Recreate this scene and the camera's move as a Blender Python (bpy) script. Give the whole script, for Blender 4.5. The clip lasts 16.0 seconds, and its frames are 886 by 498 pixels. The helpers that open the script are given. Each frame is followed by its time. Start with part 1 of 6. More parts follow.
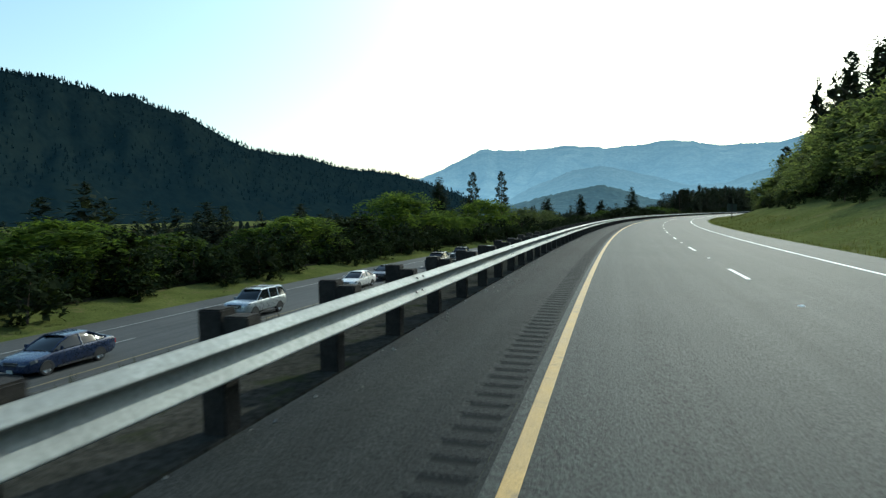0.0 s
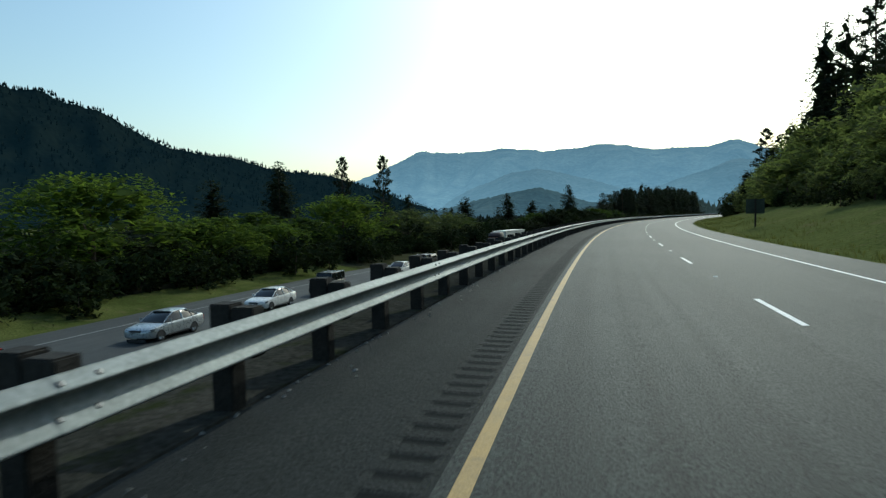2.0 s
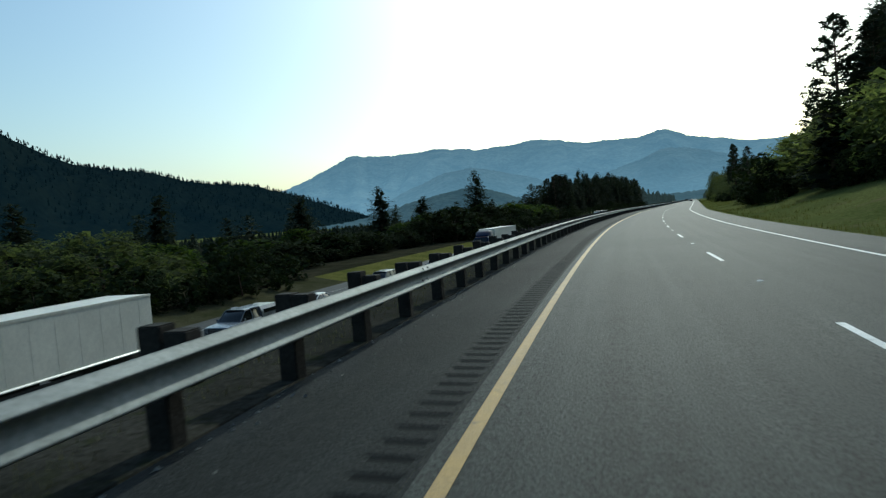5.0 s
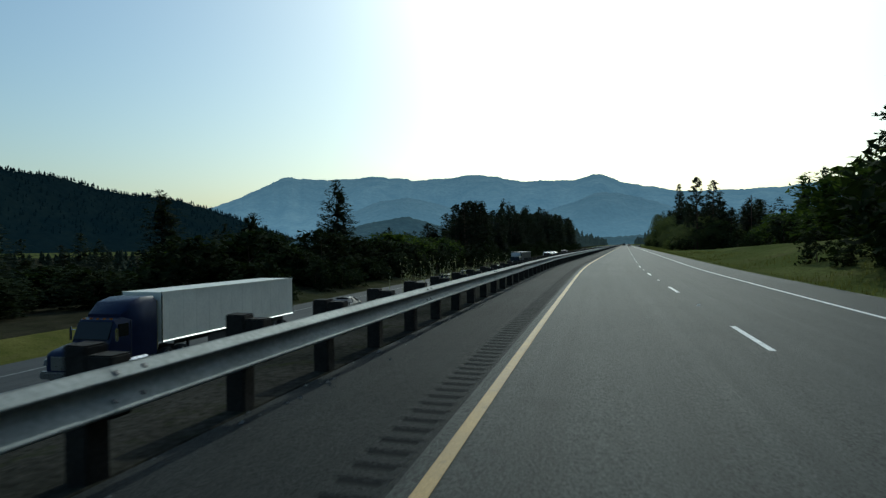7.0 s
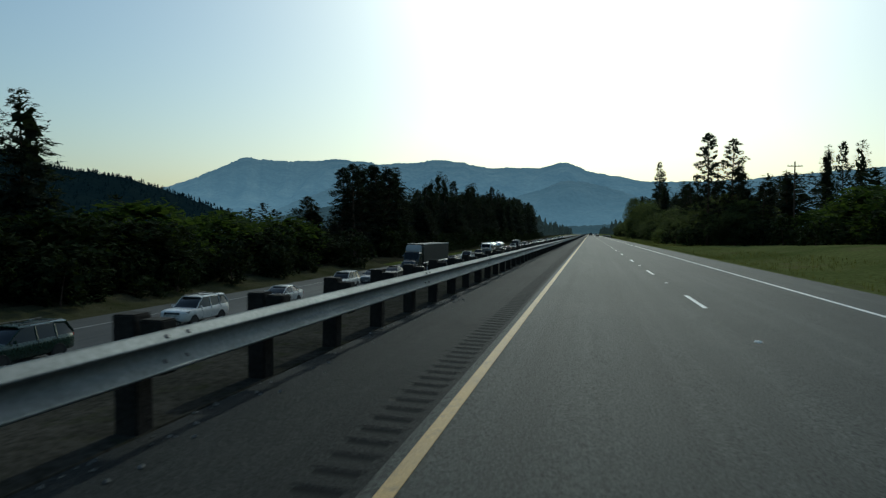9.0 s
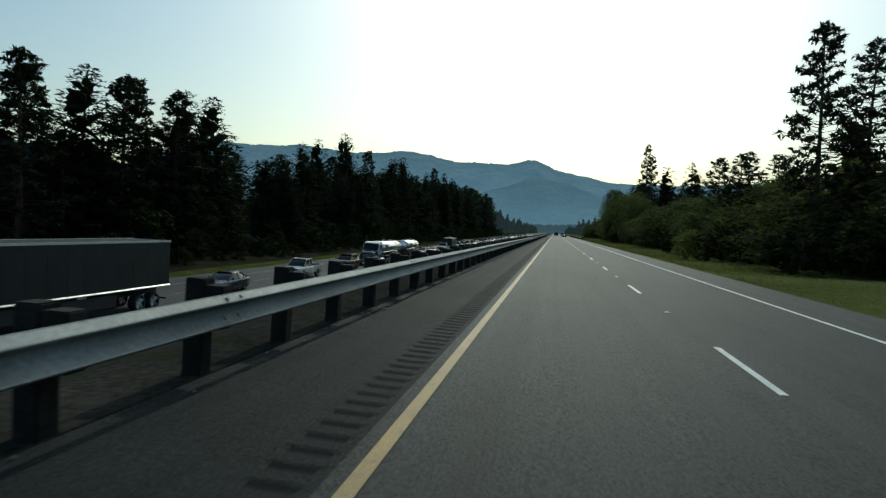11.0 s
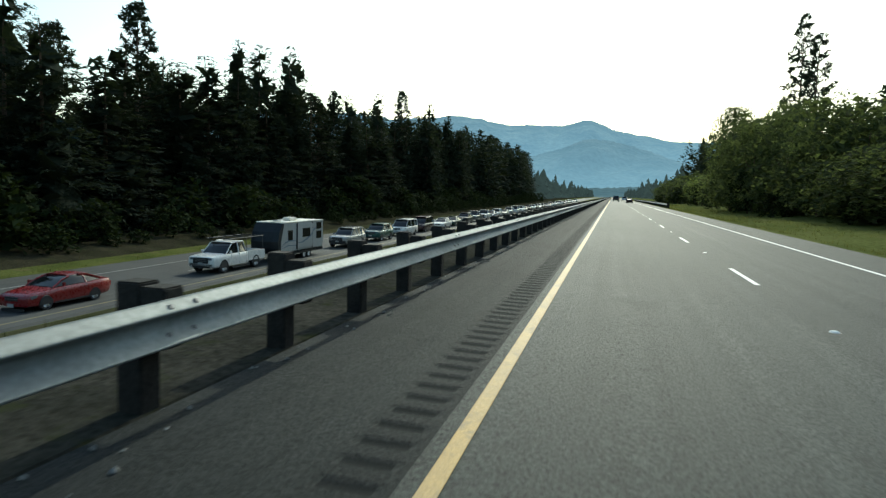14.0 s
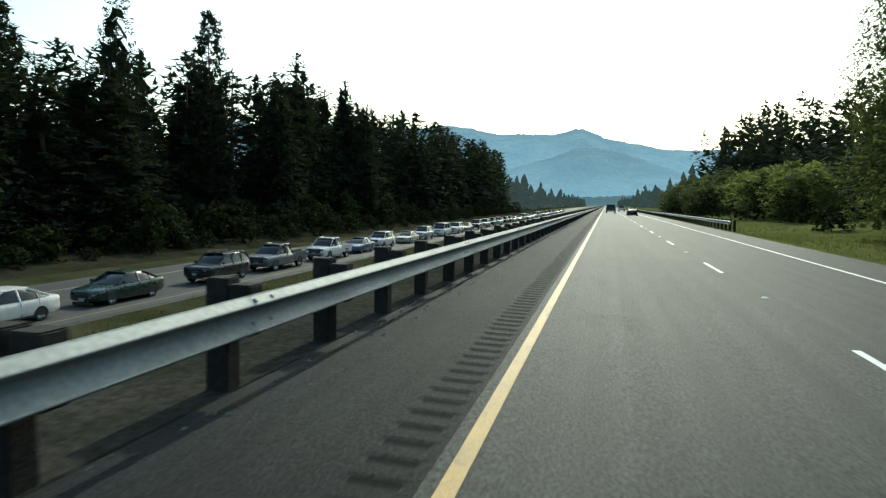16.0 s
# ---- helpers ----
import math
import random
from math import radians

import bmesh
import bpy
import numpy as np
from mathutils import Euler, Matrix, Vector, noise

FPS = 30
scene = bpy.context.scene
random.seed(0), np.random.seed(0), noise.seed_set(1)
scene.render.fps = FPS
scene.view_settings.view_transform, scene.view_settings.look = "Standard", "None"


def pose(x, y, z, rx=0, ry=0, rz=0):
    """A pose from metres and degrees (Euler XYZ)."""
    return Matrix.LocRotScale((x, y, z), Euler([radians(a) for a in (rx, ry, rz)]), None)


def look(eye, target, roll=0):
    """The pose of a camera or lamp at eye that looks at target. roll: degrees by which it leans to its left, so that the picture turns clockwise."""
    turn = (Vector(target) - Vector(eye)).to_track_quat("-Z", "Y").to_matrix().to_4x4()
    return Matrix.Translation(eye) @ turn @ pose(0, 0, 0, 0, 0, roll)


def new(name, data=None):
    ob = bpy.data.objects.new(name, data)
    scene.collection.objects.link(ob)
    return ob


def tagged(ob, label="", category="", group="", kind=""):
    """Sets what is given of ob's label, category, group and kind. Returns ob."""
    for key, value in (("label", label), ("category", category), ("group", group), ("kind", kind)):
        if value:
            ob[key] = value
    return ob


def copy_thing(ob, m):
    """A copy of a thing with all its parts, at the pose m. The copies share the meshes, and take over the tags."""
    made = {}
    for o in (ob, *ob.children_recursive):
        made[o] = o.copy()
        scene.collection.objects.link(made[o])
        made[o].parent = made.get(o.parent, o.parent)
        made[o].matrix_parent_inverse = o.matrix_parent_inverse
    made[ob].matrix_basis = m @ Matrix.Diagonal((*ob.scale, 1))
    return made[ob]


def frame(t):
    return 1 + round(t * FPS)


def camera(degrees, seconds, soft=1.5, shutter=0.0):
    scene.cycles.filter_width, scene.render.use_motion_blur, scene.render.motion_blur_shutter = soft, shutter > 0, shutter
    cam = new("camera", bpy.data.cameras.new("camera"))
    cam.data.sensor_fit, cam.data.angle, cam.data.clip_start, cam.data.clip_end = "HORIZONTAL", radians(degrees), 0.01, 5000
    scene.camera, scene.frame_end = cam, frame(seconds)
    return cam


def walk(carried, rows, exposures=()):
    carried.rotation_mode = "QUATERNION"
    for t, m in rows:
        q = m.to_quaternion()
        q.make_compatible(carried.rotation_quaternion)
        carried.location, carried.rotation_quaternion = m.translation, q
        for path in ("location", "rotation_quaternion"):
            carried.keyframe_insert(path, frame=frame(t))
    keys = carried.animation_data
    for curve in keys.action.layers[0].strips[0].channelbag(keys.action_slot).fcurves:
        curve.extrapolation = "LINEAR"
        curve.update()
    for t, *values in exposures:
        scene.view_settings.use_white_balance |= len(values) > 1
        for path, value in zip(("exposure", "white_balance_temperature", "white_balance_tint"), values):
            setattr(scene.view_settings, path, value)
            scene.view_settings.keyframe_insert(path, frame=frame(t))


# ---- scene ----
# ---------------------------------------------------------------- the road's plan
# Arc length s runs along the yellow line of the carriageway that is driven; the bend to the
# right eases into a straight that heads for +y. o is the distance to the right of that line.
BENDS = [(-30, 0.000987), (0, 0.000987), (30, 0.000975), (60, 0.001008), (90, 0.001087), (120, 0.001157), (150, 0.001267), (180, 0.001213), (210, 0.001272), (225, 0.001302), (240, 0.000822), (255, 0.000173), (270, 0.000432), (285, 0.002009), (300, 0.000000)]
S_MIN, S_MAX = -160.0, 2400.0
S_GRID = np.arange(S_MIN, S_MAX, 1.0)
_kappa = np.interp(S_GRID, [b[0] for b in BENDS], [b[1] for b in BENDS], left=BENDS[0][1], right=0.0)
_theta = np.cumsum(_kappa)
_theta -= _theta[-1]
_px, _py = np.cumsum(np.sin(_theta)), np.cumsum(np.cos(_theta))
_px -= np.interp(0.0, S_GRID, _px)
_py -= np.interp(0.0, S_GRID, _py)


def heading(s):
    """Angle of the road at s, radians to the right of +y."""
    return np.interp(s, S_GRID, _theta)


def road(s, o, z=0.0):
    """World place of the point at arc length s, o metres right of the yellow line."""
    a = heading(s)
    return Vector((float(np.interp(s, S_GRID, _px) + np.cos(a) * o), float(np.interp(s, S_GRID, _py) - np.sin(a) * o), z))


ROAD_Z, FALL = 0.105, 0.0262          # height of the yellow line; the carriageway falls evenly to the right


def z_road(o):
    return ROAD_Z - FALL * o


# ---------------------------------------------------------------- camera
cam = camera(70.04, 16.0, soft=1.3, shutter=0.04)
EYE_HEIGHT = 1.625
# seconds, arc length, metres right of the yellow line, yaw, pitch, roll
ROWS = [
    (0.0, 0.00, 0.57, 32.67, -3.03, -1.01),
    (0.5, 16.89, 0.57, 31.51, -3.03, -1.03),
    (1.0, 33.80, 0.59, 30.52, -2.00, -1.88),
    (1.5, 50.72, 0.64, 28.90, -2.42, -1.40),
    (2.0, 67.66, 0.76, 27.30, -2.85, -1.14),
    (2.5, 84.61, 0.86, 26.57, -3.40, -1.97),
    (3.0, 101.58, 0.91, 25.71, -3.80, -0.50),
    (3.5, 118.56, 0.95, 25.76, -3.01, -0.35),
    (4.0, 135.55, 1.01, 25.40, -3.27, -2.04),
    (4.5, 152.56, 1.07, 22.85, -3.15, -4.70),
    (5.2, 176.40, 1.09, 21.52, -2.60, -3.94),
    (5.8, 196.86, 1.11, 19.27, -1.63, -2.56),
    (6.4, 217.33, 1.14, 17.10, -0.69, -1.23),
    (7.0, 237.83, 1.15, 16.08, -0.28, -0.66),
    (7.5, 254.93, 1.10, 16.41, -0.79, -0.51),
    (8.0, 272.04, 1.08, 15.82, -0.55, -0.08),
    (8.5, 289.16, 1.14, 14.23, -1.39, 0.13),
    (9.0, 306.31, 1.18, 13.03, -1.54, 0.54),
    (9.7, 330.33, 1.17, 12.39, -1.67, 1.09),
    (10.3, 350.94, 1.16, 11.19, -1.85, 2.08),
    (10.9, 371.57, 1.14, 10.06, -2.01, 3.03),
    (11.5, 392.23, 1.13, 9.58, -2.08, 3.44),
    (12.0, 409.46, 1.09, 10.98, -4.26, 2.58),
    (12.5, 426.70, 1.04, 13.18, -4.56, 0.28),
    (13.0, 443.96, 0.97, 15.21, -4.64, 0.74),
    (13.5, 461.23, 0.93, 14.37, -4.04, 1.43),
    (14.0, 478.52, 0.89, 14.85, -5.19, 1.64),
    (14.5, 495.82, 0.85, 14.10, -4.46, 1.14),
    (15.0, 513.13, 0.85, 14.54, -4.46, 0.37),
    (15.5, 530.46, 0.83, 14.11, -4.13, 1.03),
    (16.0, 547.81, 0.80, 14.33, -4.21, 1.05),
]


def eye_pose(s, d, yaw, pitch, roll):
    eye = road(s, d, z_road(d) + EYE_HEIGHT)
    a, b = radians(yaw), radians(pitch)
    return look(eye, eye + Vector((-math.sin(a) * math.cos(b), math.cos(a) * math.cos(b), math.sin(b))), roll)


EXPOSURES = [(0.0, 0.54), (0.5, 0.34), (2.0, 0.0), (4.5, -0.10), (7.0, -0.60), (7.6, -0.74), (9.0, -0.80), (11.5, -0.52), (12.5, 0.1), (13.0, 0.3), (14.0, 0.54), (16.0, 0.66)]
walk(cam, [(r[0], eye_pose(*r[1:])) for r in ROWS], [(t, e, float(np.interp(t, (0, 8, 12.5, 16), (5800, 5500, 6150, 6300))), -8) for t, e in EXPOSURES])

# ---------------------------------------------------------------- light
SUN_AZ, SUN_EL = 0.0, 33.0          # degrees right of +y, degrees up
world = bpy.data.worlds.new("sky")
scene.world = world
world.use_nodes = True
_wn, _wl = world.node_tree.nodes, world.node_tree.links
_wn.clear()
_sky = _wn.new("ShaderNodeTexSky")
_sky.sky_type, _sky.sun_disc = 'NISHITA', False
_sky.sun_elevation, _sky.sun_rotation = radians(SUN_EL), radians(SUN_AZ)
_sky.altitude, _sky.air_density, _sky.dust_density, _sky.ozone_density = 300, 1.35, 2.7, 1.7
_bg = _wn.new("ShaderNodeBackground")
_bg.inputs["Strength"].default_value = 0.142
_wo = _wn.new("ShaderNodeOutputWorld")
_wl.new(_sky.outputs[0], _bg.inputs[0])
_wl.new(_bg.outputs[0], _wo.inputs[0])

_sl = bpy.data.lights.new("sun", 'SUN')
_sl.energy, _sl.angle, _sl.color = 2.1, radians(0.6), (1.0, 0.94, 0.84)
sun = new("sun", _sl)
_sd = Vector((math.sin(radians(SUN_AZ)) * math.cos(radians(SUN_EL)), math.cos(radians(SUN_AZ)) * math.cos(radians(SUN_EL)), math.sin(radians(SUN_EL))))
sun.matrix_world = look((0, 300, 200), Vector((0, 300, 200)) - _sd)
scene.view_settings.exposure = 0.0


# ---------------------------------------------------------------- materials
def _nodes(name):
    m = bpy.data.materials.new(name)
    m.use_nodes = True
    n, l = m.node_tree.nodes, m.node_tree.links
    return m, n, l, n["Principled BSDF"]


def _noise(n, l, coord, scale, detail=4.0, rough=0.6):
    t = n.new("ShaderNodeTexNoise")
    t.inputs["Scale"].default_value, t.inputs["Detail"].default_value, t.inputs["Roughness"].default_value = scale, detail, rough
    l.new(coord, t.inputs["Vector"])
    return t.outputs["Fac"]


def _ramp(n, l, fac, a, b, lo=0.35, hi=0.65):
    r = n.new("ShaderNodeValToRGB")
    r.color_ramp.elements[0].position, r.color_ramp.elements[1].position = lo, hi
    r.color_ramp.elements[0].color, r.color_ramp.elements[1].color = (*a, 1), (*b, 1)
    l.new(fac, r.inputs[0])
    return r.outputs[0]


def _mix(n, l, fac, a, b, mode='MIX'):
    x = n.new("ShaderNodeMix")
    x.data_type, x.blend_type = 'RGBA', mode
    for sock, v in ((x.inputs[0], fac), (x.inputs[6], a), (x.inputs[7], b)):
        if hasattr(v, "is_linked"):
            l.new(v, sock)
        else:
            sock.default_value = v if isinstance(v, (int, float)) else (*v, 1)
    return x.outputs[2]


def surf(name, c1, c2, big=0.4, fine=25.0, rough=0.8, bump=0.2, metal=0.0, c3=None, spread=0.25, spec=0.2, world_space=True, coat=0.0, streak=0.0):
    """Two colours mixed by broad noise, broken up by fine grain, with fine relief."""
    m, n, l, p = _nodes(name)
    if world_space:
        coord = n.new("ShaderNodeNewGeometry").outputs["Position"]
    else:
        coord = n.new("ShaderNodeTexCoord").outputs["Object"]
    f_big, f_fine = _noise(n, l, coord, big, 5), _noise(n, l, coord, fine, 3)
    col = _ramp(n, l, f_big, c1, c2)
    grain = _ramp(n, l, f_fine, (1 - spread,) * 3, (1 + spread,) * 3, 0.3, 0.7)
    col = _mix(n, l, 1.0, col, grain, 'MULTIPLY')
    if c3 is not None:
        f3 = _noise(n, l, coord, big * 3.1, 6, 0.7)
        r3 = _ramp(n, l, f3, (0, 0, 0), (1, 1, 1), 0.55, 0.7)
        col = _mix(n, l, r3, col, c3)
    if streak:
        uv = n.new("ShaderNodeUVMap")
        sc = n.new("ShaderNodeMapping")
        sc.inputs["Scale"].default_value = (2.2, 0.02, 1.0)
        l.new(uv.outputs[0], sc.inputs["Vector"])
        f4 = _noise(n, l, sc.outputs[0], 1.0, 4, 0.6)
        col = _mix(n, l, 1.0, col, _ramp(n, l, f4, (1 - streak,) * 3, (1 + streak,) * 3, 0.3, 0.7), 'MULTIPLY')
        sc2 = n.new("ShaderNodeMapping")
        sc2.inputs["Scale"].default_value = (0.5, 0.25, 1.0)
        l.new(uv.outputs[0], sc2.inputs["Vector"])
        spots = _ramp(n, l, _noise(n, l, sc2.outputs[0], 1.0, 6, 0.75), (1, 1, 1), (1 - streak * 1.3,) * 3, 0.58, 0.70)
        col = _mix(n, l, 1.0, col, spots, 'MULTIPLY')
    l.new(col, p.inputs["Base Color"])
    p.inputs["Roughness"].default_value, p.inputs["Metallic"].default_value = rough, metal
    p.inputs["Specular IOR Level"].default_value = spec
    p.inputs["Coat Weight"].default_value = coat
    if bump:
        b = n.new("ShaderNodeBump")
        b.inputs["Strength"].default_value, b.inputs["Distance"].default_value = bump, 0.02
        l.new(f_fine, b.inputs["Height"])
        l.new(b.outputs[0], p.inputs["Normal"])
    return m


def leaves(name, c1, c2, c3, through_light=0.35):
    """Foliage: colour varies from clump to clump and from tree to tree; some light comes through."""
    m, n, l, p = _nodes(name)
    g, o = n.new("ShaderNodeNewGeometry"), n.new("ShaderNodeObjectInfo")
    col = _ramp(n, l, g.outputs["Random Per Island"], c1, c2, 0.0, 1.0)
    col = _mix(n, l, _ramp(n, l, o.outputs["Random"], (0, 0, 0), (0.7, 0.7, 0.7), 0.2, 1.0), col, c3)
    l.new(col, p.inputs["Base Color"])
    p.inputs["Roughness"].default_value, p.inputs["Specular IOR Level"].default_value = 0.95, 0.03
    tr = n.new("ShaderNodeBsdfTranslucent")
    l.new(_mix(n, l, 1.0, col, (1.25, 1.3, 0.7), 'MULTIPLY'), tr.inputs["Color"])
    mx = n.new("ShaderNodeMixShader")
    mx.inputs[0].default_value = through_light
    l.new(p.outputs[0], mx.inputs[1])
    l.new(tr.outputs[0], mx.inputs[2])
    l.new(mx.outputs[0], n["Material Output"].inputs[0])
    return m


def plain(name, c, rough=0.5, metal=0.0, spec=0.5, coat=0.0, glow=0.0):
    m, n, l, p = _nodes(name)
    coord = n.new("ShaderNodeTexCoord").outputs["Object"]
    f = _noise(n, l, coord, 3.0, 5)
    l.new(_ramp(n, l, f, tuple(v * 0.88 for v in c), tuple(min(1, v * 1.1) for v in c)), p.inputs["Base Color"])
    l.new(_ramp(n, l, _noise(n, l, coord, 9.0, 3), (max(0.02, rough - 0.07),) * 3, (min(1, rough + 0.1),) * 3), p.inputs["Roughness"])
    p.inputs["Metallic"].default_value, p.inputs["Specular IOR Level"].default_value, p.inputs["Coat Weight"].default_value = metal, spec, coat
    return m


def distance(name, c1, c2, haze, glow, low=1.0, base=0.0, top=400.0, patch=None):
    """Far ground: wooded slopes of two tones, with the air's haze painted on as surface glow, thicker towards the
    valley.
    """
    m, n, l, p = _nodes(name)
    g = n.new("ShaderNodeNewGeometry")
    coord = g.outputs["Position"]
    col = _ramp(n, l, _noise(n, l, coord, 0.006, 6, 0.65), c1, c2)
    col = _mix(n, l, 1.0, col, _ramp(n, l, _noise(n, l, coord, 0.05, 4), (0.7,) * 3, (1.3,) * 3), 'MULTIPLY')
    if patch:
        col = _mix(n, l, _ramp(n, l, _noise(n, l, coord, 0.012, 5, 0.7), (0, 0, 0), (1, 1, 1), 0.52, 0.64), col, patch)
        col = _mix(n, l, 1.0, col, _ramp(n, l, g.outputs["Random Per Island"], (0.45,) * 3, (1.6,) * 3, 0.0, 1.0), 'MULTIPLY')
    l.new(col, p.inputs["Base Color"])
    p.inputs["Roughness"].default_value, p.inputs["Specular IOR Level"].default_value = 1.0, 0.0
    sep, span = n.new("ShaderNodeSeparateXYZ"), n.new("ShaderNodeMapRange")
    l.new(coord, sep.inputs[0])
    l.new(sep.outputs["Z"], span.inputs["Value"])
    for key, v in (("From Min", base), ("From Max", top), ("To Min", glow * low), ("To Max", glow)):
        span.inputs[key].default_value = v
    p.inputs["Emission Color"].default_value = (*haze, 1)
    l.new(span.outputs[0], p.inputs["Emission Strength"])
    return m


M_ASPHALT = surf("asphalt", (0.029, 0.033, 0.029), (0.040, 0.044, 0.038), 0.12, 34, 0.72, 0.8, spread=0.85, spec=0.15, streak=0.24)
M_SHOULDER = surf("shoulder_asphalt", (0.013, 0.0145, 0.0135), (0.021, 0.023, 0.0215), 0.2, 34, 0.82, 0.7, spread=0.6, streak=0.28, spec=0.10)
M_GROOVE = surf("dark_groove", (0.010, 0.011, 0.011), (0.015, 0.016, 0.0155), 0.6, 40, 0.9, 0.3, spec=0.05)
M_OLD_ASPHALT = surf("old_asphalt", (0.042, 0.044, 0.043), (0.060, 0.061, 0.058), 0.15, 30, 0.8, 0.4, streak=0.2)
M_DUSTY = surf("dusty_yellow_paint", (0.20, 0.15, 0.06), (0.12, 0.11, 0.07), 1.5, 60, 0.7, 0.3)
M_YELLOW = surf("yellow_paint", (0.45, 0.29, 0.092), (0.37, 0.25, 0.10), 1.5, 60, 0.6, 0.3, c3=(0.23, 0.17, 0.09), spec=0.22)
M_WHITE = surf("white_paint", (0.72, 0.72, 0.70), (0.6, 0.6, 0.58), 1.5, 60, 0.6, 0.3, c3=(0.42, 0.42, 0.40))
M_OLDWHITE = surf("faded_white_paint", (0.30, 0.30, 0.29), (0.20, 0.20, 0.19), 1.5, 60, 0.8, 0.3, c3=(0.10, 0.10, 0.10))
M_GROUND = surf("roadside_grass", (0.070, 0.084, 0.026), (0.112, 0.120, 0.042), 0.07, 4.0, 1.0, 0.5, c3=(0.125, 0.110, 0.054), spread=0.35, spec=0.0)
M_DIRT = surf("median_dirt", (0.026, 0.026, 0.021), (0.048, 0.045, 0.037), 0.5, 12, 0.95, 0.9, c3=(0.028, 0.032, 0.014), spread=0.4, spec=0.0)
M_DULL = surf("dull_verge", (0.032, 0.035, 0.015), (0.066, 0.062, 0.036), 0.25, 9, 1.0, 0.7, c3=(0.048, 0.047, 0.025), spread=0.35, spec=0.0)
M_WOODFLOOR = surf("dark_wood_floor", (0.020, 0.020, 0.012), (0.042, 0.038, 0.024), 0.3, 9, 1.0, 0.7, c3=(0.036, 0.040, 0.018), spread=0.35, spec=0.0)
M_FIELD = surf("yellow_field", (0.075, 0.080, 0.020), (0.130, 0.122, 0.036), 0.25, 9, 1.0, 0.7, c3=(0.10, 0.092, 0.032), spread=0.35, spec=0.0)
M_VERGE = surf("green_verge", (0.052, 0.064, 0.018), (0.095, 0.105, 0.032), 0.25, 9, 1.0, 0.7, c3=(0.105, 0.092, 0.042), spread=0.35, spec=0.0)
M_STEEL = surf("galvanised_steel", (0.19, 0.203, 0.196), (0.28, 0.296, 0.286), 0.8, 22, 0.66, 0.08, metal=0.30, spread=0.2)
M_POST = surf("creosoted_wood", (0.018, 0.016, 0.014), (0.034, 0.030, 0.025), 3.0, 30, 0.9, 0.6)
M_BOLT = plain("bolt_steel", (0.12, 0.12, 0.12), 0.5, 0.7)
M_BARK = surf("bark", (0.060, 0.042, 0.030), (0.11, 0.075, 0.05), 1.5, 9, 0.95, 0.9, world_space=False)
M_CONIFER = leaves("conifer_needles", (0.017, 0.0235, 0.016), (0.038, 0.047, 0.032), (0.027, 0.034, 0.023), 0.24)
M_LEAF = leaves("broad_leaves", (0.030, 0.050, 0.014), (0.080, 0.110, 0.027), (0.030, 0.046, 0.016), 0.46)
# Lighter leaf copy: sun on the big crowns is put into its colour.
M_LEAF_LIGHT = leaves("sunlit_leaves", (0.050, 0.078, 0.018), (0.150, 0.195, 0.042), (0.072, 0.104, 0.024), 0.52)
# Olive leaf copies made paler: veiling glare over these trees put into the colour.
M_LEAF_SOFT = leaves("veil_pale_leaves", (0.080, 0.102, 0.042), (0.175, 0.195, 0.085), (0.105, 0.122, 0.055), 0.58)
M_LEAF_MID = leaves("olive_veiled_leaves", (0.048, 0.061, 0.030), (0.106, 0.122, 0.060), (0.062, 0.072, 0.038), 0.52)
# Darker leaf copy: shade in thicket and undergrowth is put into its colour.
M_LEAF_SHADE = leaves("shaded_leaves", (0.011, 0.018, 0.007), (0.028, 0.040, 0.014), (0.018, 0.024, 0.011), 0.2)
M_TYRE = plain("tyre_rubber", (0.018, 0.018, 0.019), 0.8)
M_RIM = plain("alloy_rim", (0.58, 0.59, 0.60), 0.35, 0.8)
M_GLASS = plain("tinted_glass", (0.008, 0.010, 0.011), 0.05, 0.0, 0.35)
M_TRIM = plain("black_plastic", (0.02, 0.02, 0.021), 0.55)
M_CHROME = plain("chrome", (0.6, 0.61, 0.62), 0.15, 1.0)
M_LAMP = plain("lamp_glass", (0.20, 0.21, 0.22), 0.12, 0.3, 0.8)
# Chrome with the shade of the vehicles' fronts darkened into its colour.
M_SHADECHROME = plain("shade_chrome", (0.22, 0.225, 0.23), 0.32, 0.85)
M_AMBER = plain("amber_lens", (0.55, 0.20, 0.03), 0.2)
# Hillside tones darkened to hold the slope's shade, plus a faint haze glow.
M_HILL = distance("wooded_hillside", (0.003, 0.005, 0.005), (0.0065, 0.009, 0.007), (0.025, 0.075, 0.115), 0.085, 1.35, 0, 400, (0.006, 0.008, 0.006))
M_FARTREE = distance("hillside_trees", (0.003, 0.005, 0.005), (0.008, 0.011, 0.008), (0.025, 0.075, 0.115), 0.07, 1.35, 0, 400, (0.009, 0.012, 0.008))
# Haze of the distance is emitted by these surfaces themselves.
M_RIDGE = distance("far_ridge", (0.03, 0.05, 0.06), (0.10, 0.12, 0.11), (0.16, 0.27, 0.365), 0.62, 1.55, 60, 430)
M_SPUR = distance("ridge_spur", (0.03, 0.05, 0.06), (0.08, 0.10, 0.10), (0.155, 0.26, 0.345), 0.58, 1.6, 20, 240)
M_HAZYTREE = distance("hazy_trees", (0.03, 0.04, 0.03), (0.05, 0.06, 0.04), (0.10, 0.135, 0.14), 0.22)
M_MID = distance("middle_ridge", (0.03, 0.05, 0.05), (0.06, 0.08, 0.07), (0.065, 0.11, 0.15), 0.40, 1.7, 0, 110)


